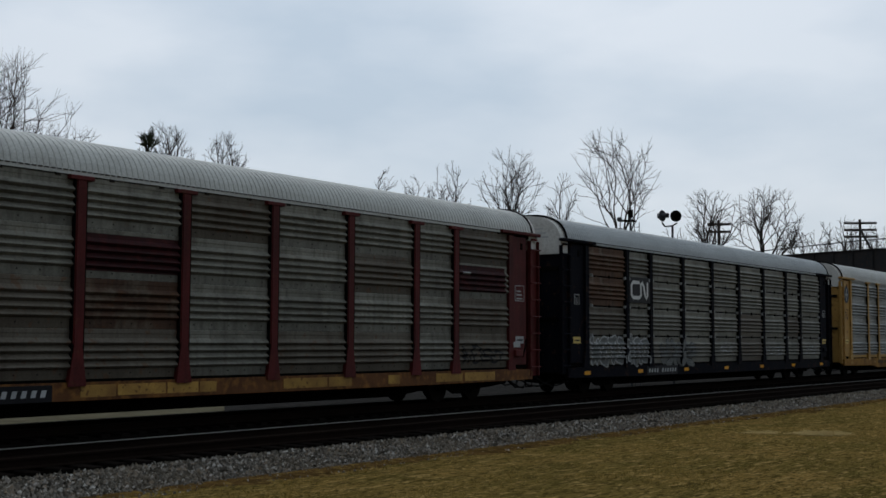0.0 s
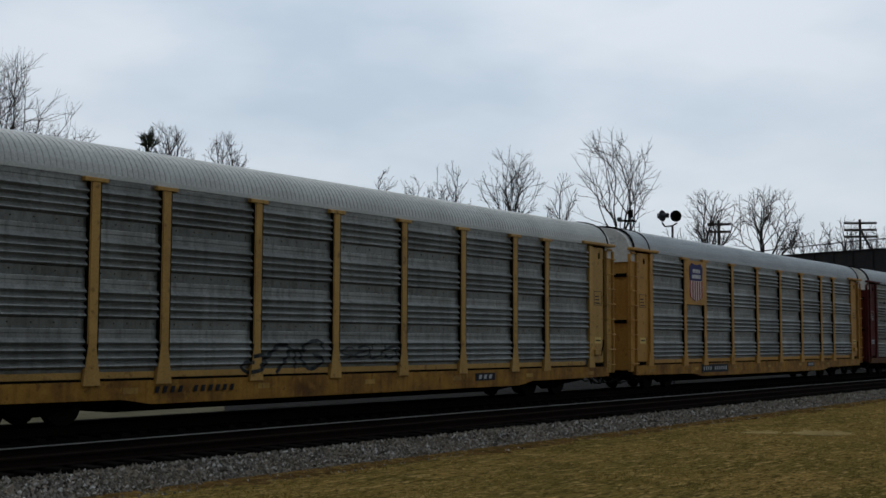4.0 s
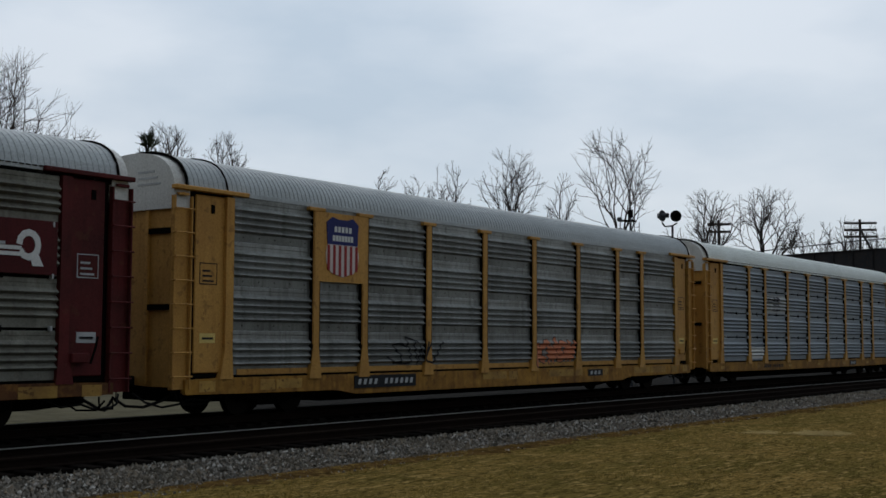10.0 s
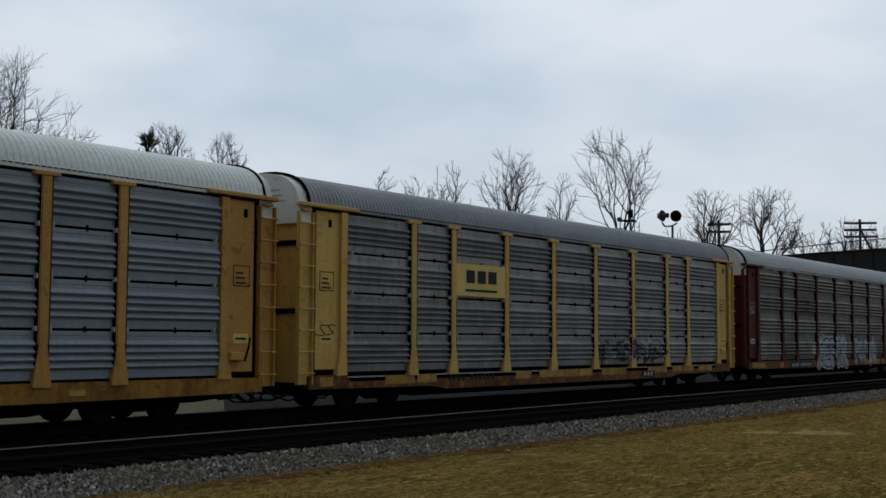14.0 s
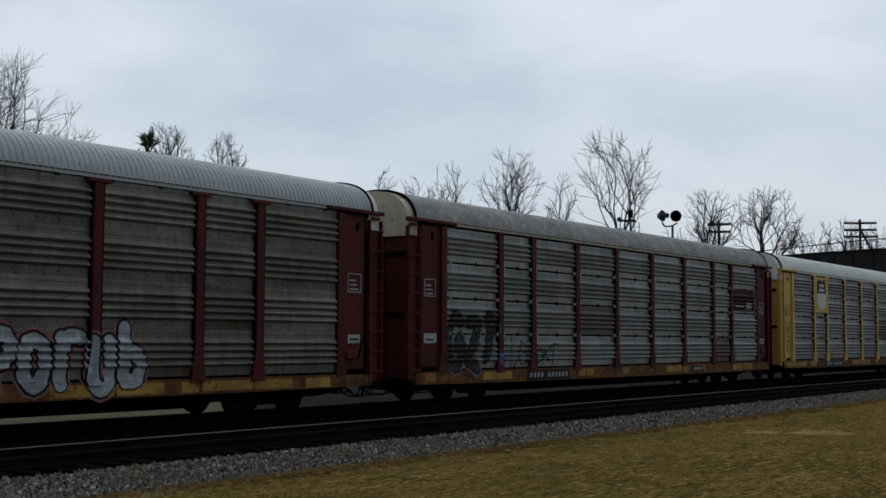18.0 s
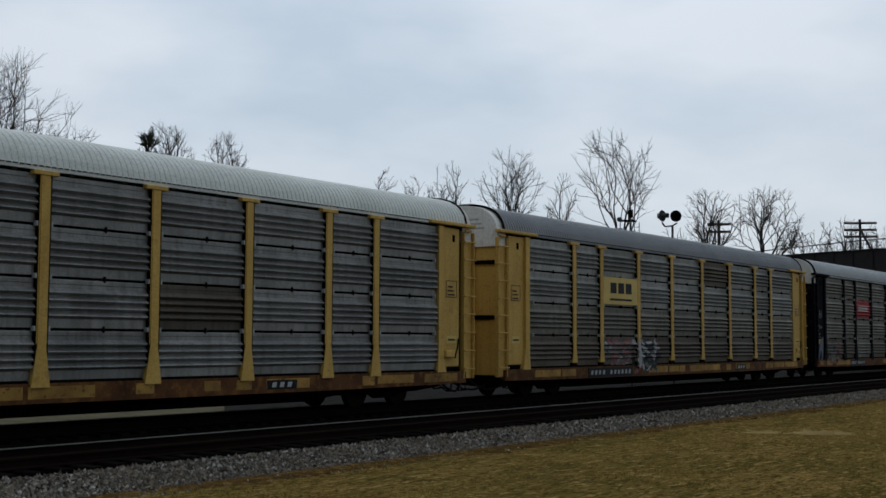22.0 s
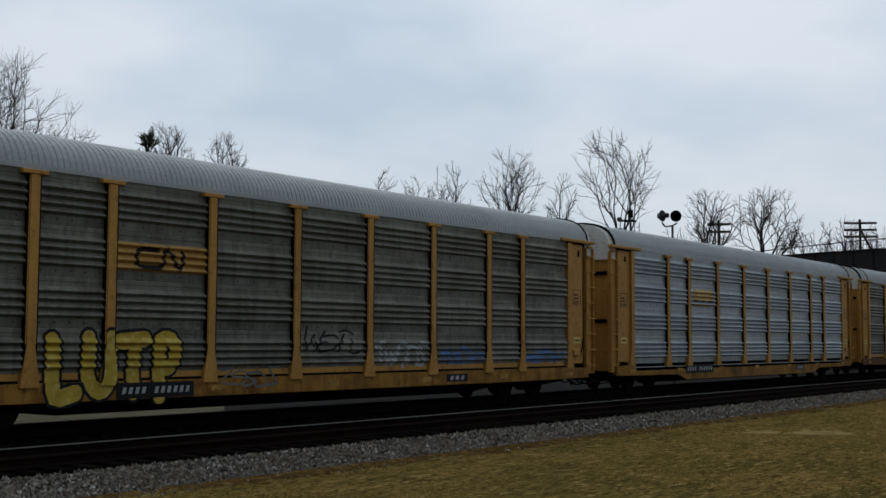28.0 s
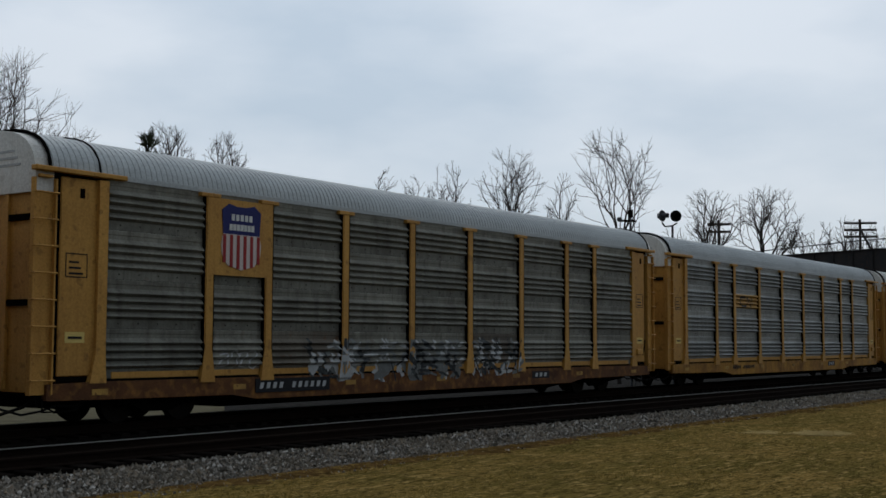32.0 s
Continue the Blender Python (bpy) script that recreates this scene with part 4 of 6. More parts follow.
        part("brake_lever", tube(bmesh.new(), [(c + 0.05, d - 0.1, 1.30), (c + 0.15, d - 0.12, 1.62), (c + 0.22, d - 0.1, 1.85)], 0.025), IRON, hb)


def couplings(root, s):
    x = s * 13.2
    pts = [(s * 11.9, -1.05, 0.60), (s * 12.3, -1.1, 0.42), (s * 12.8, -1.12, 0.46), (s * 13.1, -1.1, 0.36), (s * 13.5, -1.0, 0.30), (s * 13.9, -0.9, 0.42), (s * 14.1, -0.7, 0.62)]
    part("air_line", tube(bmesh.new(), pts, 0.026, 5), RUBBER, root)
    part("uncoupling_rod", tube(bmesh.new(), [(s * 13.45, -1.40, 0.50), (s * 13.5, -1.36, 0.72), (s * 13.55, -0.4, 0.74), (s * 13.9, -0.1, 0.80)], 0.02, 5), IRON, root)
    part("step_stirrup", tube(bmesh.new(), [(s * 13.0, -1.43, 0.62), (s * 13.0, -1.45, 0.36), (s * 13.35, -1.45, 0.36), (s * 13.35, -1.43, 0.62)], 0.022, 5), IRON, root)
    cp = part("coupler", boxed(min(x, s * 14.36), max(x, s * 14.36), -0.13, 0.13, 0.72, 0.98, 0.03), IRON, root, "black coupler")
    part("knuckle", boxed(min(s * 13.98, s * 14.38), max(s * 13.98, s * 14.38), -0.22, 0.24, 0.66, 1.02, 0.05), IRON, cp)
    pts = [(s * 12.95, -0.75, 0.62), (s * 13.3, -0.78, 0.44), (s * 13.7, -0.6, 0.30), (s * 14.05, -0.42, 0.33), (s * 14.3, -0.30, 0.52)]
    part("brake_hose", tube(bmesh.new(), pts, 0.035, 6), RUBBER, root)
    pts = [(s * 12.2, -1.3, 0.55), (s * 12.5, -1.36, 0.36), (s * 13.0, -1.36, 0.34), (s * 13.25, -1.3, 0.52)]
    part("cut_lever", tube(bmesh.new(), pts, 0.022, 5), IRON, root)


def autorack(n, spec):
    key, sheet, roof = spec["paint"], spec["sheet"], spec["roof"]
    p = PAINT[key]
    root = thing("autorack_car", spec["label"], "freight car", (car_x(n, 0), TRAIN_Y, 0), group="autorack cars of the train")
    # frame and floor
    sill_mat = spec.get("sill", SILL_YELLOW)
    low = Z_SILL0 + (0.055 if spec["seams"] else -0.06)
    drop = 0.20 if spec.get("low_sill") else 0.0
    low = spec.get("low", low) - 0.5 * drop
    ends = max(low, Z_SILL0 + 0.06)
    sill_out = [(-13.3, ends + 0.04), (-13.3, Z_DECK - 0.05), (-11.9, Z_DECK - 0.02), (-11.7, Z_DECK - 0.02 - drop), (11.7, Z_DECK - 0.02 - drop), (11.9, Z_DECK - 0.02), (13.3, Z_DECK - 0.05), (13.3, ends + 0.04),
                (11.6, ends + 0.02), (8.2, ends), (7.4, low), (-7.4, low), (-8.2, ends), (-11.6, ends + 0.02)]
    part("side_sill", shared(("sill", sill_mat.name, low, drop), lambda: mesh_of("side_sill", prism(bmesh.new(), sill_out, "y", SIDE - 0.06, SIDE + 0.10), sill_mat)), None, root)
    part("side_sill", shared(("sill", sill_mat.name, low, drop), None), None, root, at=pose(0, 0, 0, 0, 0, 180))
    part("sill_rail", shared("sill_rail", lambda: mesh_of("sill_rail", boxed(-11.9, 11.9, SIDE - 0.02, SIDE + 0.10, Z_DECK - 0.02, Z_DECK + 0.02), IRON)), None, root)
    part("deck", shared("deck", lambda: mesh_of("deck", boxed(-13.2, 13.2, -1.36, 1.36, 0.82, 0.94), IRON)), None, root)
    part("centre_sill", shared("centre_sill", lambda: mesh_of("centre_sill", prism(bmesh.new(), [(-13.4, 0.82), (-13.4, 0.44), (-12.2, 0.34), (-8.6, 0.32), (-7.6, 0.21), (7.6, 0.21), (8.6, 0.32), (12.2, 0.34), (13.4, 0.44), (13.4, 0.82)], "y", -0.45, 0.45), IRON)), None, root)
    part("far_wall", shared(("far", sheet), lambda: mesh_of("far_wall", boxed(-13.2, 13.2, 1.40, 1.45, Z_DECK, Z_EAVE + 0.1), SHEET[sheet])), None, root)
    part("eave_beam", shared("eave_beam", lambda: mesh_of("eave_beam", box(box(bmesh.new(), -13.4, 13.4, SIDE + 0.02, SIDE + 0.12, Z_EAVE - 0.10, Z_EAVE + 0.12), -13.4, 13.4, 1.33, 1.43, Z_EAVE - 0.10, Z_EAVE + 0.12), IRON)), None, root)
    part("eave_trim", shared(("trim", roof), lambda: mesh_of("eave_trim", box(box(bmesh.new(), -13.3, 13.3, -1.49, -1.42, 5.122, 5.215), -13.3, 13.3, 1.42, 1.49, 5.122, 5.215), HOOD_TAN if roof == "tan" else ROOF[roof])), None, root)
    part("roof", shared(("roof", roof), roof_mesh, ROOF[roof]), None, root, "arched ribbed sheet roof")
    # wall sheets and posts
    seam = 0.06 if spec["seams"] else 0.006
    # black sheet added behind the seams, in place of the interior's shade
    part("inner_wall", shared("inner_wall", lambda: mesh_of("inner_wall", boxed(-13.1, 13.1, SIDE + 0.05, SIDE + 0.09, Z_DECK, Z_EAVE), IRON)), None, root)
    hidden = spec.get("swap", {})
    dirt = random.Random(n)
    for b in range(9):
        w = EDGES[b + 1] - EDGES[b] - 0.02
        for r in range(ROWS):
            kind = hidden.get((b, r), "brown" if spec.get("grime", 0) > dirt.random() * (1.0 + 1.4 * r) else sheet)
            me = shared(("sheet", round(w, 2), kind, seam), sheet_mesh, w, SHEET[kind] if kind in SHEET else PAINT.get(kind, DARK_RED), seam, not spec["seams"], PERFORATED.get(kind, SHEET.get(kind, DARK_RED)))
            part("wall_sheet", me, None, root, at=(EDGES[b] + 0.01, SIDE, Z_DECK + 0.04 + r * ROW_H))
    capped = key not in ("red", "black")
    strip = not spec["seams"] and capped and not spec.get("low_sill")
    if strip:
        for b in range(9):
            part("bottom_strip", shared(("strip", key, round(EDGES[b + 1] - EDGES[b], 2)), lambda: mesh_of("bottom_strip", boxed(0.20, EDGES[b + 1] - EDGES[b] - 0.20, SIDE - 0.020, SIDE + 0.01, Z_DECK + 0.035, Z_DECK + 0.17, 0.006), p)), None, root, at=(EDGES[b], 0, 0))
    for e in EDGES[1:-1]:
        # black filler added behind each post so its edges read as shaded gaps
        part("post_backing", shared("dark_filler", lambda: mesh_of("post_backing", boxed(-0.155, 0.155, SIDE - 0.087, SIDE + 0.02, Z_DECK + 0.02, Z_EAVE - 0.06), IRON)), None, root, at=(e, 0, 0))
        wide = capped or not spec["seams"]
        short = spec.get("short_posts", False)
        if short:
            part("post_foot", shared("post_foot", lambda: mesh_of("post_foot", boxed(-0.15, 0.15, SIDE - 0.075, SIDE + 0.02, Z_DECK + 0.0, Z_DECK + 0.128, 0.01), OLD_RED)), None, root, "rusty dark red post foot", at=(e, 0, 0))
        part("post", shared(("post", key, wide, short), post_mesh, p, wide, short), None, root, at=(e, 0, 0))
    if spec.get("low_sill"):
        part("deck_flange", shared("flange", lambda: mesh_of("deck_flange", boxed(-11.8, 11.8, SIDE - 0.035, SIDE + 0.06, Z_DECK - 0.115, Z_DECK - 0.085), OFFWHITE)), None, root, "pale thin flange under the wall sheets")
    if not spec["seams"] and capped:
        part("eave_fascia", shared(("fascia", sheet), lambda: mesh_of("eave_fascia", boxed(-11.9, 11.9, SIDE - 0.012, SIDE + 0.02, Z_EAVE - 0.045, Z_EAVE + 0.042), SHEET[sheet])), None, root)
    else:
        # dark dashes added where the roof ribs end, a lug at every ninth
        def eave_dashes():
            bm = bmesh.new()
            for k in range(172):
                x = -12.9 + 0.15 * k
                box(bm, x - 0.052, x + 0.052, SIDE - 0.055, SIDE - 0.035, Z_EAVE + 0.068, Z_EAVE + 0.092)
                if k % 9 == 0:
                    box(bm, x - 0.06, x + 0.06, SIDE - 0.03, SIDE + 0.03, Z_EAVE - 0.05, Z_EAVE + 0.04)
            return mesh_of("eave_bolt_row", bm, BOLT_AND_DASH)
        tagged(part("eave_bolt_row", shared("eave_bolt_row", eave_dashes), None, root, "dark dashes at the roof's rib ends and small lugs along the eave"), kind="stuff")
    if spec["seams"]:
        clip_me = shared("clip", lambda: mesh_of("sheet_clip", boxed(-0.022, 0.022, -0.104, 0.0, -0.05, 0.05, 0.006), SPRAY["white"]))
        fit_me = shared("fitting", lambda: mesh_of("seam_fitting", boxed(-0.02, 0.02, -0.03, 0.03, -0.04, 0.09), IRON))
        for r in range(1, ROWS):
            z = Z_DECK + 0.04 + r * ROW_H
            for i, e in enumerate(EDGES):
                for k in (-0.175, 0.175):
                    if -11.9 < e + k < 11.9:
                        part("sheet_clip", clip_me, None, root, at=(e + k, SIDE, z - 0.018))
                if i < 9:
                    part("seam_fitting", fit_me, None, root, at=(e + (EDGES[i + 1] - e) * 0.55, SIDE, z - 0.05))
    for s in (-1, 1):
        end_section(root, s, key, spec)
        truck(root, s * 10.05)
        couplings(root, s)
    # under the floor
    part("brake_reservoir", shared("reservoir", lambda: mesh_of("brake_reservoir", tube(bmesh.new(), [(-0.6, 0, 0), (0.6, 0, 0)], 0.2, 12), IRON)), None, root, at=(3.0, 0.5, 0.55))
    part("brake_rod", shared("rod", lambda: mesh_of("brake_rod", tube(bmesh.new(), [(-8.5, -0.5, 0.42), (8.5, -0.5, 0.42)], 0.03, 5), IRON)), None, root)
    if spec.get("patches"):
        rng = random.Random(n * 7)
        x = -12.9
        while x < 12.6:
            w = rng.choice((0.5, 0.9, 1.3, 1.6))
            if not (-7.4 < x + w and x < -4.6) and rng.random() < 0.62:
                part("sill_patch", boxed(x, min(x + w, 13.0), SIDE - 0.068, SIDE - 0.05, Z_SILL0 + 0.14 + rng.uniform(0, 0.03), Z_DECK - 0.08), SILL_PATCH, root, "worn yellow patch on the sill")
            x += w + rng.choice((0.05, 0.12, 0.5))
    else:
        for k in range(-6, 7, 2):
            part("reflector", boxed(k * 2.0 - 0.2, k * 2.0 + 0.2, SIDE - 0.068, SIDE - 0.05, Z_SILL0 + 0.18, Z_SILL0 + 0.30), REFLECTOR if key == "black" else SILL_PATCH, root)
    if spec.get("board", True):
        number_board(root, *spec.get("number", (-7.5, -4.85)), back=key in ("red", "black") or spec.get("board_back", False), material=OFFWHITE if key in ("red", "black") or spec.get("board_back") else BLACK)
    zb = Z_SILL0 + (0.02 if drop else 0.14)
    board = None if key in ("red", "black") and n != 10 else part("sill_board", boxed(4.95, 6.0, SIDE - 0.07, SIDE - 0.05, zb, zb + 0.22), BLACK, root, "black board with three pale bars")
    for k in range(3 if board else 0):
        c = 5.20 + 0.27 * k
        part("lettering_bar", prism(bmesh.new(), [(c - 0.09, zb + 0.05), (c + 0.05, zb + 0.05), (c + 0.09, zb + 0.17), (c - 0.05, zb + 0.17)], "y", SIDE - 0.077, SIDE - 0.068), OFFWHITE, board)
    WALL["seam"], WALL["strip"] = seam, strip
    if spec.get("joint"):
        part("roof_joint", shared("joint", lambda: mesh_of("roof_joint", tube(bmesh.new(), [(-12.1, y * 1.02, z + 0.02) for y, z in ROOF_OUT], 0.022, 5), IRON)), None, root, "dark joint across the roof")
    for draw in spec.get("marks", ()):
        draw(root)
    return root


def bay(b, r0, r1, material, label, layer=0, inset=0.12, flat=False):
    """A painted patch over rows r0..r1 (fractions of the wall) of one bay."""
    x0, x1 = EDGES[b] + inset, EDGES[b + 1] - inset
    h = Z_EAVE - Z_DECK
    if flat:
        return lambda root: part("logo_plate", boxed(x0, x1, SIDE - 0.098, SIDE, Z_DECK + r0 * h, Z_DECK + r1 * h, 0.006), material, root, label)
    return lambda root: paint_on(root, "logo_patch", [rect(x0, x1, Z_DECK + r0 * h, Z_DECK + r1 * h)], material, layer, label)


def bars(b, r0, r1, material, cells, layer=1, pad=0.3):
    """Upright bars in place of a lettered name, across one bay."""
    def draw(root):
        x0, x1 = EDGES[b] + pad, EDGES[b + 1] - pad
        h = Z_EAVE - Z_DECK
        w = (x1 - x0) / cells
        for i in range(cells):
            paint_on(root, "lettering_bar", [rect(x0 + i * w + 0.12 * w, x0 + (i + 1) * w - 0.12 * w, Z_DECK + r0 * h, Z_DECK + r1 * h)], material, layer)
    return draw


def line_bar(x0, x1, z0, z1, material, layer=1):
    if abs(x0) > 11.9:
        return lambda root: plate(root, "lettering_bar", x0, x1, z0, z1, material, 0, y=SIDE - 0.002)
    return lambda root: paint_on(root, "lettering_bar", [rect(x0, x1, z0, z1)], material, layer)


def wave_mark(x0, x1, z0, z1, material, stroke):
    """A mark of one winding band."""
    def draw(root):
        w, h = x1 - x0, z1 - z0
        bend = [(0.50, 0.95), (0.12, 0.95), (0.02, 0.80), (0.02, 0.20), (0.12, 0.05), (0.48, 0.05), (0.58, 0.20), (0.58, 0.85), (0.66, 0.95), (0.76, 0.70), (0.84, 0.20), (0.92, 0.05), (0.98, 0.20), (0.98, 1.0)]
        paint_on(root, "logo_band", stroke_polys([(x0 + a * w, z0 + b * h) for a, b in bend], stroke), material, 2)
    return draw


def hook_mark(x0, x1, z0, z1):
    """A broad white ring with a short slanting foot and two straight tails."""
    def draw(root):
        h = z1 - z0
        r = h * 0.36
        cx, cz = x1 - r * 1.25, z0 + h * 0.55
        ring = [(cx + 0.72 * r * math.cos(a), cz + r * 0.80 * math.sin(a)) for a in [radians(-150 + 30 * i) for i in range(12)]]
        paint_on(root, "logo_band", stroke_polys(ring, r * 0.44), WHITE, 2)
        paint_on(root, "logo_band", [[(cx + 0.05 * r, cz - 0.55 * r), (cx + 0.75 * r, cz - 0.60 * r), (cx + 1.15 * r, cz - 1.35 * r), (cx + 0.30 * r, cz - 1.35 * r)]], WHITE, 3)
        for zz in (0.28, 0.42):
            paint_on(root, "logo_band", [rect(x0, cx - r * 0.55, z0 + zz * h, z0 + (zz + 0.09) * h)], WHITE, 3)
    return draw


def shield_panel(pale=False, top="orange"):
    def draw(root):
        x0, x1 = EDGES[1] - 0.05, EDGES[2] + 0.05
        part("logo_panel", boxed(x0, x1, SIDE - POST - 0.004, SIDE, Z_DECK + 0.555 * (Z_EAVE - Z_DECK), Z_EAVE - 0.1), PAINT[top], root, "painted panel behind the shield")
        shield(root, (EDGES[1] + EDGES[2]) / 2, Z_EAVE - 0.20, 1.52, pale)
    return draw


def on(fn, *a, **k):
    return lambda root: fn(root, *a, **k)


def emblem(root):
    c = -12.62
    bm = bmesh.new()
    bmesh.ops.create_cone(bm, cap_ends=True, segments=28, radius1=0.36, radius2=0.36, depth=0.016, matrix=Matrix.Translation((c, SIDE - 0.008, 4.30)) @ Matrix.Diagonal((1, 1, 1.25, 1)) @ Matrix.Rotation(math.pi / 2, 4, "X"))
    em = part("round_emblem", bm, EMBLEM_BLUE, root, "dark blue round emblem")
    part("emblem_bar", boxed(c - 0.05, c + 0.05, SIDE - 0.024, SIDE - 0.012, 3.98, 4.62), OFFWHITE, em)
    part("emblem_bar", boxed(c - 0.24, c + 0.24, SIDE - 0.024, SIDE - 0.012, 4.24, 4.36), OFFWHITE, em)


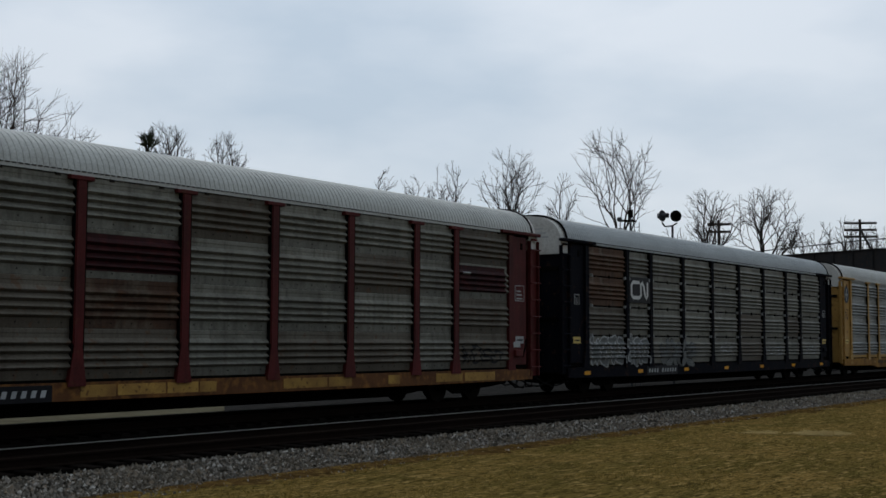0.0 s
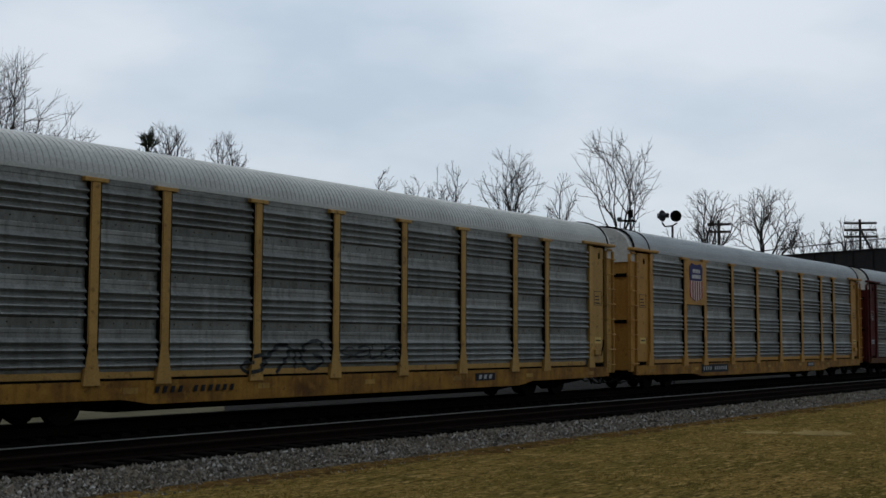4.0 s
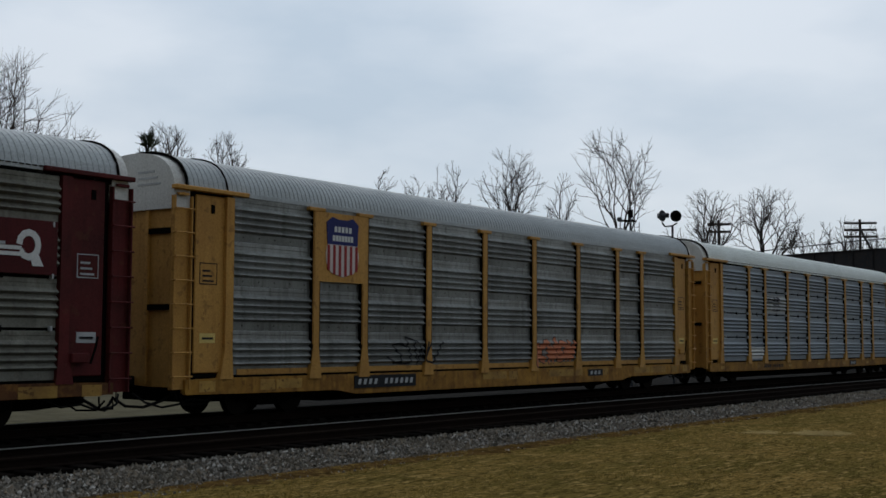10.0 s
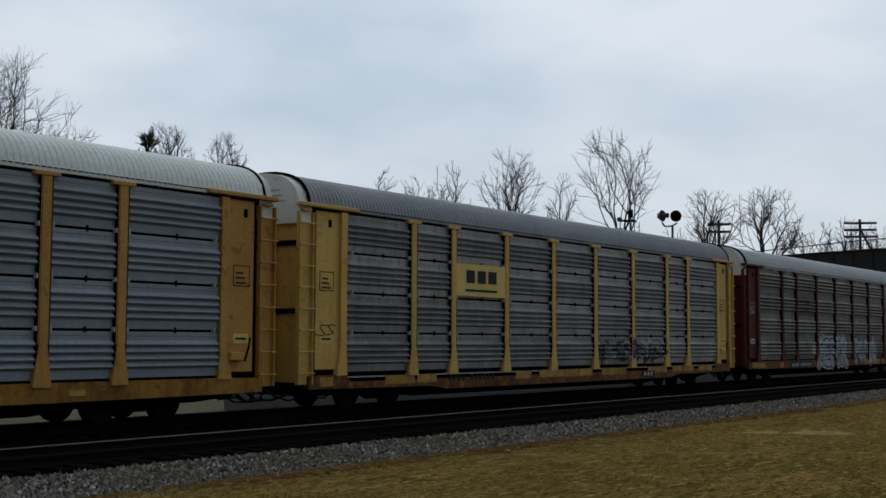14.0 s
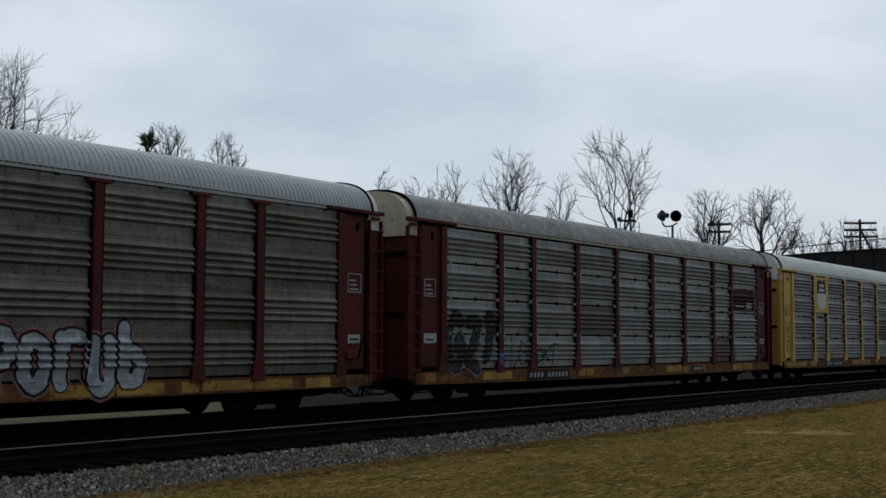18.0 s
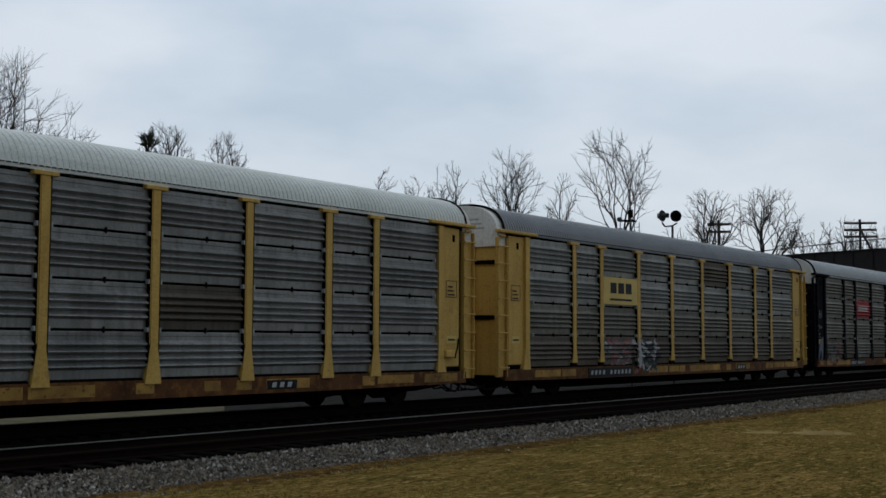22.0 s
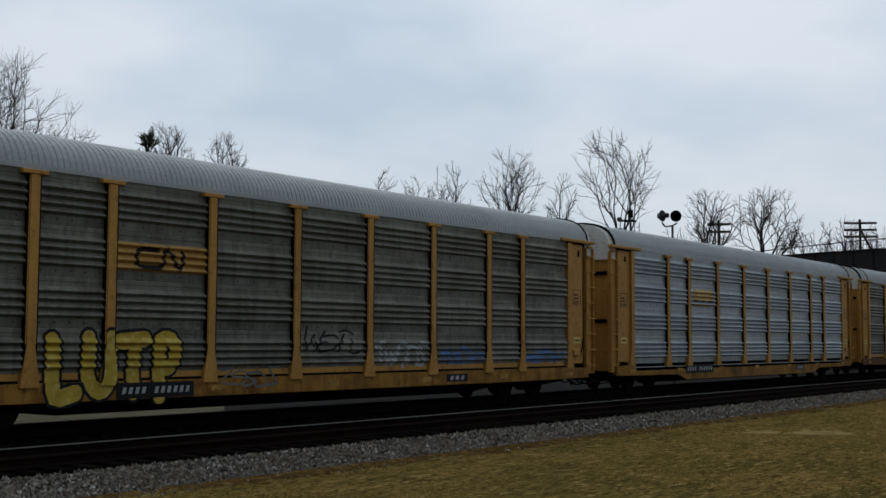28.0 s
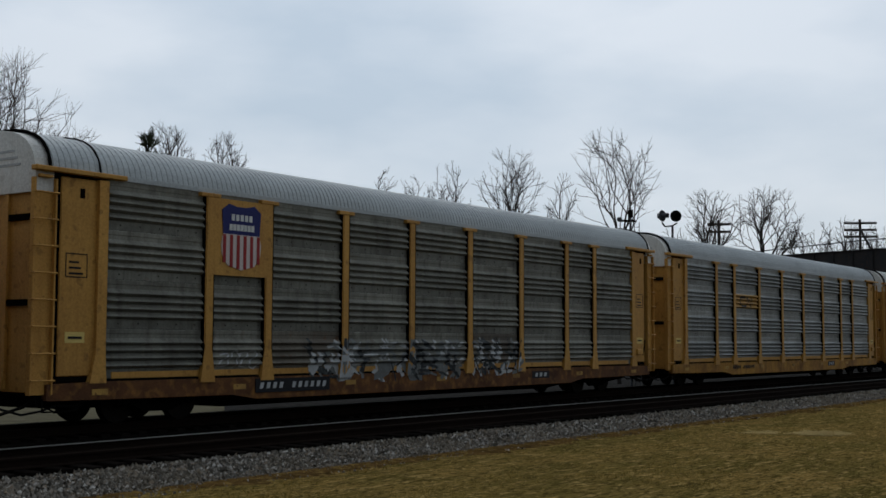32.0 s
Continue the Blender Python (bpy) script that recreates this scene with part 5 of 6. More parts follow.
CARS = {
    1: dict(low=0.56, grime=0.22, paint="red", sheet="olive", roof="light", seams=False, sill=SILL_RUST, patches=True, label="oxide red autorack car with weathered olive sides and rusty sill",
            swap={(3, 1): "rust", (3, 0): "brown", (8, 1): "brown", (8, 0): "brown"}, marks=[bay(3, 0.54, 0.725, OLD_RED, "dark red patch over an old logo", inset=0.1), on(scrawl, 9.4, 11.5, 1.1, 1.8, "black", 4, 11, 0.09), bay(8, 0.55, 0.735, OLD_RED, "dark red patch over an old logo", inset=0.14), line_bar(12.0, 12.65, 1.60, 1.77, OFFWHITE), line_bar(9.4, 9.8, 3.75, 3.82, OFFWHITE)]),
    2: dict(grime=0.22, paint="black", sheet="olive", roof="grey", seams=True, sill=PAINT["black"], label="black autorack car with weathered grey sides and white scrawls",
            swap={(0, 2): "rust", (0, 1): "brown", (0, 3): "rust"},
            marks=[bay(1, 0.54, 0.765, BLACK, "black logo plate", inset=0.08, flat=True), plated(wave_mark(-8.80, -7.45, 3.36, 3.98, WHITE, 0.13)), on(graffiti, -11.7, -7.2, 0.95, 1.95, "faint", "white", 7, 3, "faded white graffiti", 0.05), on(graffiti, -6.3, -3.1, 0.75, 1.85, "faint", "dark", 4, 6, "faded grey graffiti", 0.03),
                   on(scrawl, -0.6, 1.0, 1.3, 1.75, "white", 5, 4), on(scrawl, 4.6, 6.6, 1.2, 1.8, "white", 5, 9), on(scrawl, 9.6, 11.3, 1.2, 1.7, "white", 5, 5)]),
    3: dict(paint="yellow", sheet="grey", roof="light", seams=False, label="yellow autorack car with grey ribbed sides and round emblem",
            marks=[emblem, on(scrawl, -4.6, -1.9, 1.0, 1.9, "dark", 4, 31, 0.10), on(scrawl, -1.2, 1.2, 1.3, 1.8, "dark", 4, 32, 0.06)]),
    4: dict(joint=True, paint="orange", sheet="grey", roof="grey", seams=False, label="orange-yellow autorack car with a blue and striped shield",
            marks=[shield_panel(), on(scrawl, 8.9, 11.4, 1.1, 1.9, "black", 4, 41, 0.02)], board_back=True),
    5: dict(low=0.62, grime=0.22, paint="red", sheet="olive", roof="grey", seams=True, sill=SILL_RUST, patches=True, label="oxide red autorack car with white hook logos",
            marks=[bay(3, 0.51, 0.745, DARK_RED, "dark red logo plate", inset=0.1, flat=True), plated(hook_mark(-4.0, -1.75, 3.16, 3.98)), plated(bars(3, 0.675, 0.70, WHITE, 6, 1, 0.75)),
                   bay(8, 0.505, 0.76, DARK_RED, "dark red logo plate", inset=0.08, flat=True), plated(hook_mark(9.55, 11.5, 3.16, 4.0)), plated(line_bar(9.6, 10.6, 3.60, 3.66, OFFWHITE))]),
    6: dict(patches=True, joint=True, paint="orange", sheet="grey", roof="grey", seams=False, label="orange-yellow autorack car with shield and orange graffiti",
            marks=[shield_panel(), on(scrawl, -5.9, -3.8, 1.15, 1.9, "black", 4, 61, 0.07), on(graffiti, 1.6, 4.1, 1.0, 1.87, "orange", "dark", 4, 62, "orange graffiti on the lower wall", 0.03)], board_back=True),
    7: dict(paint="orange", sheet="blue", roof="white", seams=True, label="yellow-framed autorack car with clean blue-grey sides and white roof",
            marks=[line_bar(-6.98, -4.42, 3.10, 3.92, OFFWHITE, 0), line_bar(-6.05, -5.70, 3.60, 3.87, BLACK), line_bar(-5.62, -5.27, 3.60, 3.87, BLACK), line_bar(-6.95, -6.12, 3.80, 3.86, BLACK), line_bar(-6.95, -6.12, 3.69, 3.75, BLACK), line_bar(-6.95, -6.12, 3.58, 3.64, BLACK), bars(2, 0.595, 0.618, BLACK, 7, 1, 1.0), bars(2, 0.538, 0.562, BLACK, 8, 1, 0.95), line_bar(-8.9, -7.25, 1.06, 1.30, WHITE), line_bar(-8.9, -7.25, 1.34, 1.56, WHITE)]),
    8: dict(low_sill=True, patches=True, sill=SILL_RUST, paint="bright", sheet="steel", roof="slate", seams=True, label="bright yellow autorack car with a yellow logo board",
            marks=[bay(2, 0.515, 0.745, SIGN_YELLOW, "yellow logo board", inset=0.10, flat=True), plated(bars(2, 0.61, 0.70, BLACK, 3, 1, 0.55)), plated(line_bar(-6.55, -4.85, 3.24, 3.31, BLACK)), on(patchwork, 1.6, 6.9, 1.0, 1.9, ("white", "faint", "faint", "dark"), 120, 81, "faded white sprayed patches"), on(scrawl, -12.9, -12.3, 1.9, 2.3, "black", 2, 82, 0.03, SIDE - 0.01)]),
    9: dict(low=0.58, grime=0.22, paint="red", sheet="olive", roof="grey", seams=False, sill=SILL_RUST, patches=True, label="oxide red autorack car with large white bubble graffiti",
            number=(-8.07, -5.2), marks=[line_bar(-6.05, -5.70, 3.60, 3.87, BLACK), line_bar(-5.62, -5.27, 3.60, 3.87, BLACK), line_bar(-6.95, -6.12, 3.80, 3.86, BLACK), line_bar(-6.95, -6.12, 3.69, 3.75, BLACK), bars(2, 0.56, 0.59, BLACK, 7, 1, 0.9),
                   on(graffiti, -4.05, 0.2, 0.64, 2.08, "silver", "black", 5, 97, "silver bubble graffiti edged in black and white", 0.085, "bright", ("mirror_r", "e", "f", "t", "r")), on(graffiti, 1.65, 5.65, 0.66, 2.05, "silver", "black", 5, 92, "silver bubble graffiti edged in black and red", 0.06, "pink", ("p", "o", "small_r", "u", "b")),
                   on(scrawl, -11.7, -10.7, 1.0, 1.9, "white", 3, 93), line_bar(-4.95, -4.5, 1.2, 1.65, OFFWHITE)]),
    10: dict(grime=0.14, paint="red", sheet="steel", roof="tan", seams=True, sill=SILL_RUST, patches=True, hood=HOOD_TAN, label="oxide red autorack car with a rust-stained roof",
             marks=[bay(8, 0.52, 0.745, OLD_RED, "dark red patch", inset=0.16), line_bar(9.6, 10.4, 3.30, 3.36, OFFWHITE, 2), line_bar(10.7, 11.3, 3.2, 3.5, OFFWHITE, 2), on(graffiti, -11.8, -9.2, 0.95, 2.6, "dark", "black", 3, 101, "charcoal graffiti with pale edges", 0.06, "faint"), on(scrawl, -9.2, -8.7, 1.0, 1.6, "blue", 2, 102, 0.06), on(scrawl, -8.4, -5.6, 1.0, 1.9, "black", 6, 103, 0.06),
                    line_bar(-12.9, -12.3, 1.75, 2.0, OFFWHITE)]),
    11: dict(patches=True, grime=0.08, paint="bright", sheet="steel", roof="white", seams=True, sill=SILL_RUST, label="bright yellow autorack car with white roof and pale shield",
             marks=[shield_panel(True, "bright"), on(scrawl, -13.0, -12.2, 1.2, 2.9, "black", 4, 111, 0.02, SIDE - 0.01)], board_back=True),
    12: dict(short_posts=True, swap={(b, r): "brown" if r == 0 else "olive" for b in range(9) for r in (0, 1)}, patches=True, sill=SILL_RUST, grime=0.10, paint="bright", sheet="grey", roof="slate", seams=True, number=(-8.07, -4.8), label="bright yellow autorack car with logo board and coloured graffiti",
             marks=[bay(2, 0.515, 0.745, SIGN_YELLOW, "yellow logo board", inset=0.10, flat=True), plated(bars(2, 0.61, 0.70, BLACK, 3, 1, 0.55)), plated(line_bar(-6.55, -4.85, 3.24, 3.31, BLACK)),
                    on(patchwork, -7.0, -4.4, 0.95, 1.95, ("pink", "faint", "white", "dark"), 60, 121, "faded red and white sprayed patches"), on(patchwork, -4.5, -2.7, 0.62, 1.90, ("white", "black", "pink", "dark", "faint", "pink", "teal", "faint", "dark", "pink"), 130, 122)], board_back=True),
    13: dict(grime=0.30, paint="black", sheet="olive", roof="grey", seams=True, sill=SILL_RUST, patches=True, number=(-8.1, -5.6), label="black autorack car with a red logo patch and graffiti",
             marks=[bay(2, 0.52, 0.745, RED_SIGN, "red logo patch", inset=0.05), bars(2, 0.605, 0.675, WHITE, 6, 1, 0.55), on(patchwork, -11.7, -9.3, 0.70, 1.90, ("pink", "dark", "faint", "black", "green"), 70, 131, "dull red, green and charcoal sprayed patches"), on(arc_tag, -12.62, 1.35),
                    on(patchwork, -1.2, 1.7, 0.66, 1.75, ("olive", "olive", "faint", "dark"), 75, 134, "dull green sprayed patches"), on(patchwork, 8.6, 11.5, 0.95, 1.9, ("faint", "dark", "blue", "white"), 60, 135, "pale and blue sprayed patches")]),
    14: dict(low=0.54, joint=True, grime=0.10, paint="orange", sheet="olive", roof="grey", seams=False, number=(-6.9, -4.76), label="orange-yellow autorack car with large yellow bubble graffiti",
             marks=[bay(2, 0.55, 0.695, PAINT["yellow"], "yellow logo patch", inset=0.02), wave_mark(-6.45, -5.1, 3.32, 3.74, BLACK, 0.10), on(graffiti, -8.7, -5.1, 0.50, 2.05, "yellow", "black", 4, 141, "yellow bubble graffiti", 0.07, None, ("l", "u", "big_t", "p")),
                    on(scrawl, -3.9, -2.0, 0.72, 1.25, "faint", 5, 142, 0.06), on(scrawl, 1.65, 4.05, 1.1, 1.8, "white", 5, 143, 0.11), on(scrawl, 4.7, 6.9, 1.1, 1.6, "blue", 5, 144, 0.09), on(scrawl, 9.3, 11.4, 1.1, 1.5, "blue", 4, 146, 0.12), on(scrawl, -1.0, 1.2, 1.45, 2.2, "black", 4, 145, 0.07)], board_back=True),
    15: dict(low_sill=True, paint="orange", sheet="silver", roof="grey", seams=False, label="orange-yellow autorack car with clean silver ribbed sides",
             marks=[bars(2, 0.588, 0.70, BLACK, 3, 1, 0.40), bars(2, 0.60, 0.705, PAINT["bright"], 3, 4, 0.45), line_bar(-6.65, -4.9, 3.20, 3.30, BLACK), line_bar(-6.6, -4.95, 3.23, 3.30, PAINT["bright"], 4)], board_back=True),
    16: dict(joint=True, sill=SILL_RUST, grime=0.10, paint="orange", sheet="olive", roof="grey", seams=False, label="orange-yellow autorack car with shield and white graffiti",
             marks=[shield_panel(), on(patchwork, -5.6, -3.2, 0.75, 1.85, ("white", "dark", "faint"), 60, 161, "white and grey sprayed patches"), on(patchwork, -3.0, 1.0, 0.70, 1.85, ("white", "dark", "faint", "faint"), 110, 164, "white and grey sprayed patches"), on(patchwork, 1.6, 4.2, 0.75, 1.90, ("white", "dark", "faint"), 60, 165, "white and grey sprayed patches"), on(scrawl, -8.7, -7.4, 1.1, 1.7, "white", 4, 162, 0.05)], board_back=True),
    17: dict(paint="orange", sheet="grey", roof="grey", seams=False, label="orange-yellow autorack car with grey sides and yellow logo patch",
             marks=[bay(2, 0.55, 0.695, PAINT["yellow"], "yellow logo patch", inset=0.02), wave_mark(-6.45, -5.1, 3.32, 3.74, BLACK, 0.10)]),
    18: dict(paint="orange", sheet="grey", roof="light", seams=False, label="orange-yellow autorack car with grey ribbed sides", marks=[]),
}
TRAIN = {n: autorack(n, spec) for n, spec in CARS.items()}


# ---------------------------------------------------------------- trees and trackside things
BARK = surface("grey_bark", (0.030, 0.026, 0.023), (0.017, 0.014, 0.012), wear=0.6, rough=0.9, bump=0.3, vary=0.15)
TWIG = surface("grey_twigs", (0.050, 0.043, 0.039), (0.028, 0.024, 0.021), wear=0.5, rough=0.9, bump=0.0, vary=0.15)
NEEDLE = surface("dull_green_needles", (0.045, 0.055, 0.03), (0.02, 0.026, 0.016), wear=0.6, rough=0.9, bump=0.0, vary=0.0)
POLE_WOOD = surface("weathered_pole", (0.040, 0.034, 0.030), (0.020, 0.017, 0.015), wear=0.6, streak=0.5, rough=0.9, spec=0.03)


def spot(px, depth):
    """The ground place that many metres ahead of the camera, at a share px of the view's half width to the right."""
    f = Vector((math.cos(HEADING), math.sin(HEADING), 0))
    r = Vector((math.sin(HEADING), -math.cos(HEADING), 0))
    return f * depth + r * (depth * px * math.tan(radians(39.56 / 2))) + Vector((0, 0, GROUND - 0.1))


def tubes(name, segs, sides, material):
    """Many tapered sticks (a, b, ra, rb) as one mesh."""
    A = np.array([s[0] for s in segs]); B = np.array([s[1] for s in segs])
    ra = np.array([s[2] for s in segs]); rb = np.array([s[3] for s in segs])
    d = B - A
    d /= np.linalg.norm(d, axis=1)[:, None] + 1e-9
    ref = np.where(np.abs(d[:, 2:3]) < 0.9, np.array([[0, 0, 1.0]]), np.array([[1.0, 0, 0]]))
    u = np.cross(d, ref)
    u /= np.linalg.norm(u, axis=1)[:, None] + 1e-9
    w = np.cross(d, u)
    ang = np.arange(sides) * 2 * np.pi / sides
    ring = np.cos(ang)[None, :, None] * u[:, None] + np.sin(ang)[None, :, None] * w[:, None]
    v = np.concatenate([A[:, None] + ring * ra[:, None, None], B[:, None] + ring * rb[:, None, None]], 1).reshape(-1, 3)
    base = (np.arange(len(segs)) * 2 * sides)[:, None]
    k = np.arange(sides)
    f = np.stack([k, (k + 1) % sides, (k + 1) % sides + sides, k + sides], 1)
    faces = (base[:, :, None] + f[None]).reshape(-1, 4)
    me = bpy.data.meshes.new(name)
    me.from_pydata(v.tolist(), [], faces.tolist())
    me.materials.append(material)
    return me


def grow(rng, trunk_top, height, width, form, count, step):
    """Rising limbs that throw off straight side shoots within the crown's outline: points and each point's parent."""
    low = trunk_top * 0.93
    span = height - low
    pts = [np.array((0.0, 0.0, trunk_top * k / 8)) for k in range(9)]
    parent = [-1] + list(range(8))
    shoots = [0] + [q * min(1.2, 0.8 + 0.0008 * count) for q in (6.2, 3.8, 1.7)]
    lean = {"round": 58, "fan": 40, "full": 46}[form]

    def outside(p):
        u = (p[2] - low) / span
        if u > 1.0:
            return True
        if u < 0.0:
            return math.hypot(p[0], p[1]) > 0.5 * width
        if form == "round":
            edge = math.sqrt(max(0.0, 1 - (2 * u - 0.96) ** 2)) + 0.12
        elif form == "fan":
            edge = (0.30 + 0.95 * u) * min(1.0, math.sqrt(max(0.0, (1.06 - u) / 0.40)))
        else:
            edge = min(1.0, 0.55 + 0.7 * u) * min(1.0, math.sqrt(max(0.0, (1.05 - u) / 0.55)))
        a = math.atan2(p[1], p[0])
        edge *= 1 + 0.32 * noise.noise((math.cos(a) * 1.7, math.sin(a) * 1.7, u * 2.5 + rng.seed_shift))
        return math.hypot(p[0], p[1]) > edge * width

    def unit(v):
        return v / (np.linalg.norm(v) + 1e-9)

    def shoot(k, way, length, level):
        n = max(2, round(length / step))
        swing = rng.uniform(0, 6.283)
        for j in range(n):
            way = unit(way + np.array((rng.gauss(0, 0.085), rng.gauss(0, 0.085), rng.gauss(0.035, 0.05))))
            p = pts[k] + step * way
            if outside(p):
                return
            pts.append(p)
            parent.append(k)
            k = len(pts) - 1
            if level < 4 and j >= (2 if level == 1 else 1) and rng.random() < shoots[level] / n:
                swing += 2.4 + rng.gauss(0, 0.3)
                side = unit(np.cross(way, (0.3, 0.2, 1.0)))
                other = np.cross(way, side)
                tilt = math.radians(rng.uniform(26, 50))
                out = math.cos(tilt) * way + math.sin(tilt) * (math.cos(swing) * side + math.sin(swing) * other)
                out[2] = max(out[2], -0.05)
                shoot(k, unit(out), length * rng.uniform(0.30, 0.58) * (1 - 0.45 * j / n), level + 1)

    limbs = 8
    for i in range(limbs):
        a = 2.4 * i + rng.uniform(-0.4, 0.4)
        tilt = math.radians(lean * (i / (limbs - 1)) ** 0.8 + rng.gauss(0, 4))
        way = np.array((math.sin(tilt) * math.cos(a), math.sin(tilt) * math.sin(a), math.cos(tilt)))
        shoot(rng.choice((8, 8, 8, 7)), way, span * rng.uniform(0.85, 1.15), 1)
    return np.array(pts), parent


def bare_tree(px, depth, height, width, seed, label, form="round", trunk_share=0.45, buds=420):
    """A leafless tree: a trunk that forks again and again into thinner limbs and twigs that fill the crown."""
    rng = random.Random(seed)
    rng.seed_shift = seed * 3.7
    root = thing("bare_tree", label, "tree", Matrix.Translation(spot(px, depth)), group="bare winter trees")
    twig = 0.000125 * depth + 0.0022
    step = max(0.13, 0.085 * width)
    pts, parent = grow(rng, height * trunk_share, height * 0.985, width * 1.12, form, buds, step)
    n = len(pts)
    load = np.zeros(n)
    leaf = np.ones(n, bool)
    for i in range(n - 1, 0, -1):
        if load[i] == 0:
            load[i] = twig ** 2.3
        load[parent[i]] += load[i]
        leaf[parent[i]] = False
    rad = np.minimum(1.1 * load ** (1 / 2.3), 0.012 * height)
    thick_s, thin_s = [], []
    for i in range(1, n):
        q, p = pts[i], pts[parent[i]]
        (thick_s if rad[i] > 4.0 * twig or i < 9 else thin_s).append((tuple(p), tuple(q), max(rad[parent[i]] * 0.92, rad[i]) if parent[i] else rad[i] * 1.2, rad[i]))
        if leaf[i] or (rad[i] < 2.4 * twig and rng.random() < 0.10):
            along = (q - p) / (np.linalg.norm(q - p) + 1e-9)
            for _ in range(2 if leaf[i] else 1):
                v = along + np.array((rng.gauss(0, 0.4), rng.gauss(0, 0.4), rng.gauss(0.15, 0.3)))
                v *= step * rng.uniform(1.2, 2.8) / (np.linalg.norm(v) + 1e-9)
                thin_s.append((tuple(q), tuple(q + v), twig * 0.85, twig * 0.45))
    part("trunk", tubes("trunk", thick_s, 6, BARK), None, root)
    part("crown", tubes("crown", thin_s, 3, TWIG), None, root, "fine leafless twigs")
    return root


# share of the view to the right, distance, height, half width of the crown, seed, form, trunk share, buds
for px, depth, height, width, seed, form, share, buds in (
        (-0.990, 45, 12.8, 2.55, 11, "full", 0.60, 420),
        (-0.890, 49, 11.0, 2.00, 13, "fan", 0.62, 420),
        (-1.060, 50, 13.6, 2.20, 12, "full", 0.55, 420),
        (-0.640, 70, 14.9, 1.55, 14, "round", 0.66, 260),
        (-0.590, 74, 14.6, 0.90, 16, "full", 0.70, 120),
        (-0.495, 72, 14.5, 1.60, 15, "full", 0.70, 230),
        (-0.110, 86, 14.8, 1.25, 18, "round", 0.64, 260),
        (0.012, 86, 15.0, 1.65, 20, "full", 0.62, 280),
        (-0.056, 92, 14.9, 1.30, 19, "full", 0.62, 220),
        (0.153, 74, 14.0, 2.15, 21, "full", 0.60, 420),
        (0.270, 82, 13.6, 1.20, 23, "full", 0.60, 170),
        (0.397, 64, 13.4, 2.50, 25, "fan", 0.56, 220),
        (0.520, 84, 10.7, 0.80, 26, "full", 0.66, 70),
        (0.607, 90, 13.7, 1.85, 27, "round", 0.62, 560),
        (0.725, 92, 14.0, 2.35, 29, "round", 0.62, 640),
        (0.805, 112, 13.0, 1.70, 31, "full", 0.62, 150),
        (0.860, 115, 13.7, 1.60, 32, "full", 0.60, 150),
        (0.915, 120, 14.6, 1.70, 34, "full", 0.60, 150),
        (0.985, 122, 14.6, 1.80, 35, "full", 0.60, 150)):
    bare_tree(px, depth, height, width, seed, "tall leafless grey-brown tree behind the railway", form, share, buds)


def evergreen(px, depth, height, seed):
    rng = random.Random(seed)
    root = thing("pine_tree", "small dull green pine with a ragged top", "tree", Matrix.Translation(spot(px, depth)))
    part("trunk", tubes("trunk", [((0, 0, 0), (0, 0, height * 0.96), 0.16, 0.03)], 7, BARK), None, root)
    segs, leaves = [], []
    for k in range(120):
        z = height * (0.60 + 0.36 * rng.random() ** 1.1)
        a = rng.uniform(0, 6.283)
        ln = (1.55 - 1.15 * max(0.0, (z / height - 0.74) / 0.22)) * rng.uniform(0.45, 1.15)
        tip = Vector((math.cos(a) * ln, math.sin(a) * ln, z + rng.uniform(0.3, 0.95)))
        segs.append(((0, 0, z), tuple(tip), 0.03, 0.012))
        for j in range(18):
            c = Vector((0, 0, z)).lerp(tip, rng.uniform(0.45, 1.05))
            e = c + Vector((rng.gauss(0, 0.15), rng.gauss(0, 0.15), rng.uniform(0.05, 0.32)))
            leaves.append((tuple(c), tuple(e), 0.024, 0.008))
    part("bough_crown", tubes("bough_crown", segs, 4, BARK), None, root)
    part("foliage", tubes("foliage", leaves, 3, NEEDLE), None, root, "dull green needle tufts")


evergreen(-0.672, 64, 12.95, 3)


def crossarm_pole(px, depth, height, arms, width, label):
    root = thing("utility_pole", label, "utility pole", pose(*spot(px, depth), 0, 0, -62), group="utility poles")
    part("pole", tube(bmesh.new(), [(0, 0, 0), (0, 0, height)], [0.17, 0.12], 10), POLE_WOOD, root)
    for k in range(arms):
        z = height - 0.35 - 0.62 * k
        arm = part("crossarm", boxed(-width / 2, width / 2, -0.20, -0.08, z - 0.10, z + 0.10, 0.01), POLE_WOOD, root)
        for j in range(6):
            x = -width / 2 + 0.15 + (width - 0.3) * j / 5
            part("insulator", tube(bmesh.new(), [(x, -0.14, z + 0.06), (x, -0.14, z + 0.17)], [0.035, 0.022], 6), IRON, arm)
    return root


crossarm_pole(0.625, 100, 12.2, 2, 1.9, "weathered wooden pole with two crossarms")
crossarm_pole(0.945, 112, 13.5, 3, 2.9, "weathered wooden pole with three crossarms")


SIGNAL_GREY = surface("dull_signal_paint", (0.060, 0.064, 0.070), (0.030, 0.032, 0.036), wear=0.6, rough=0.7, bump=0.0)


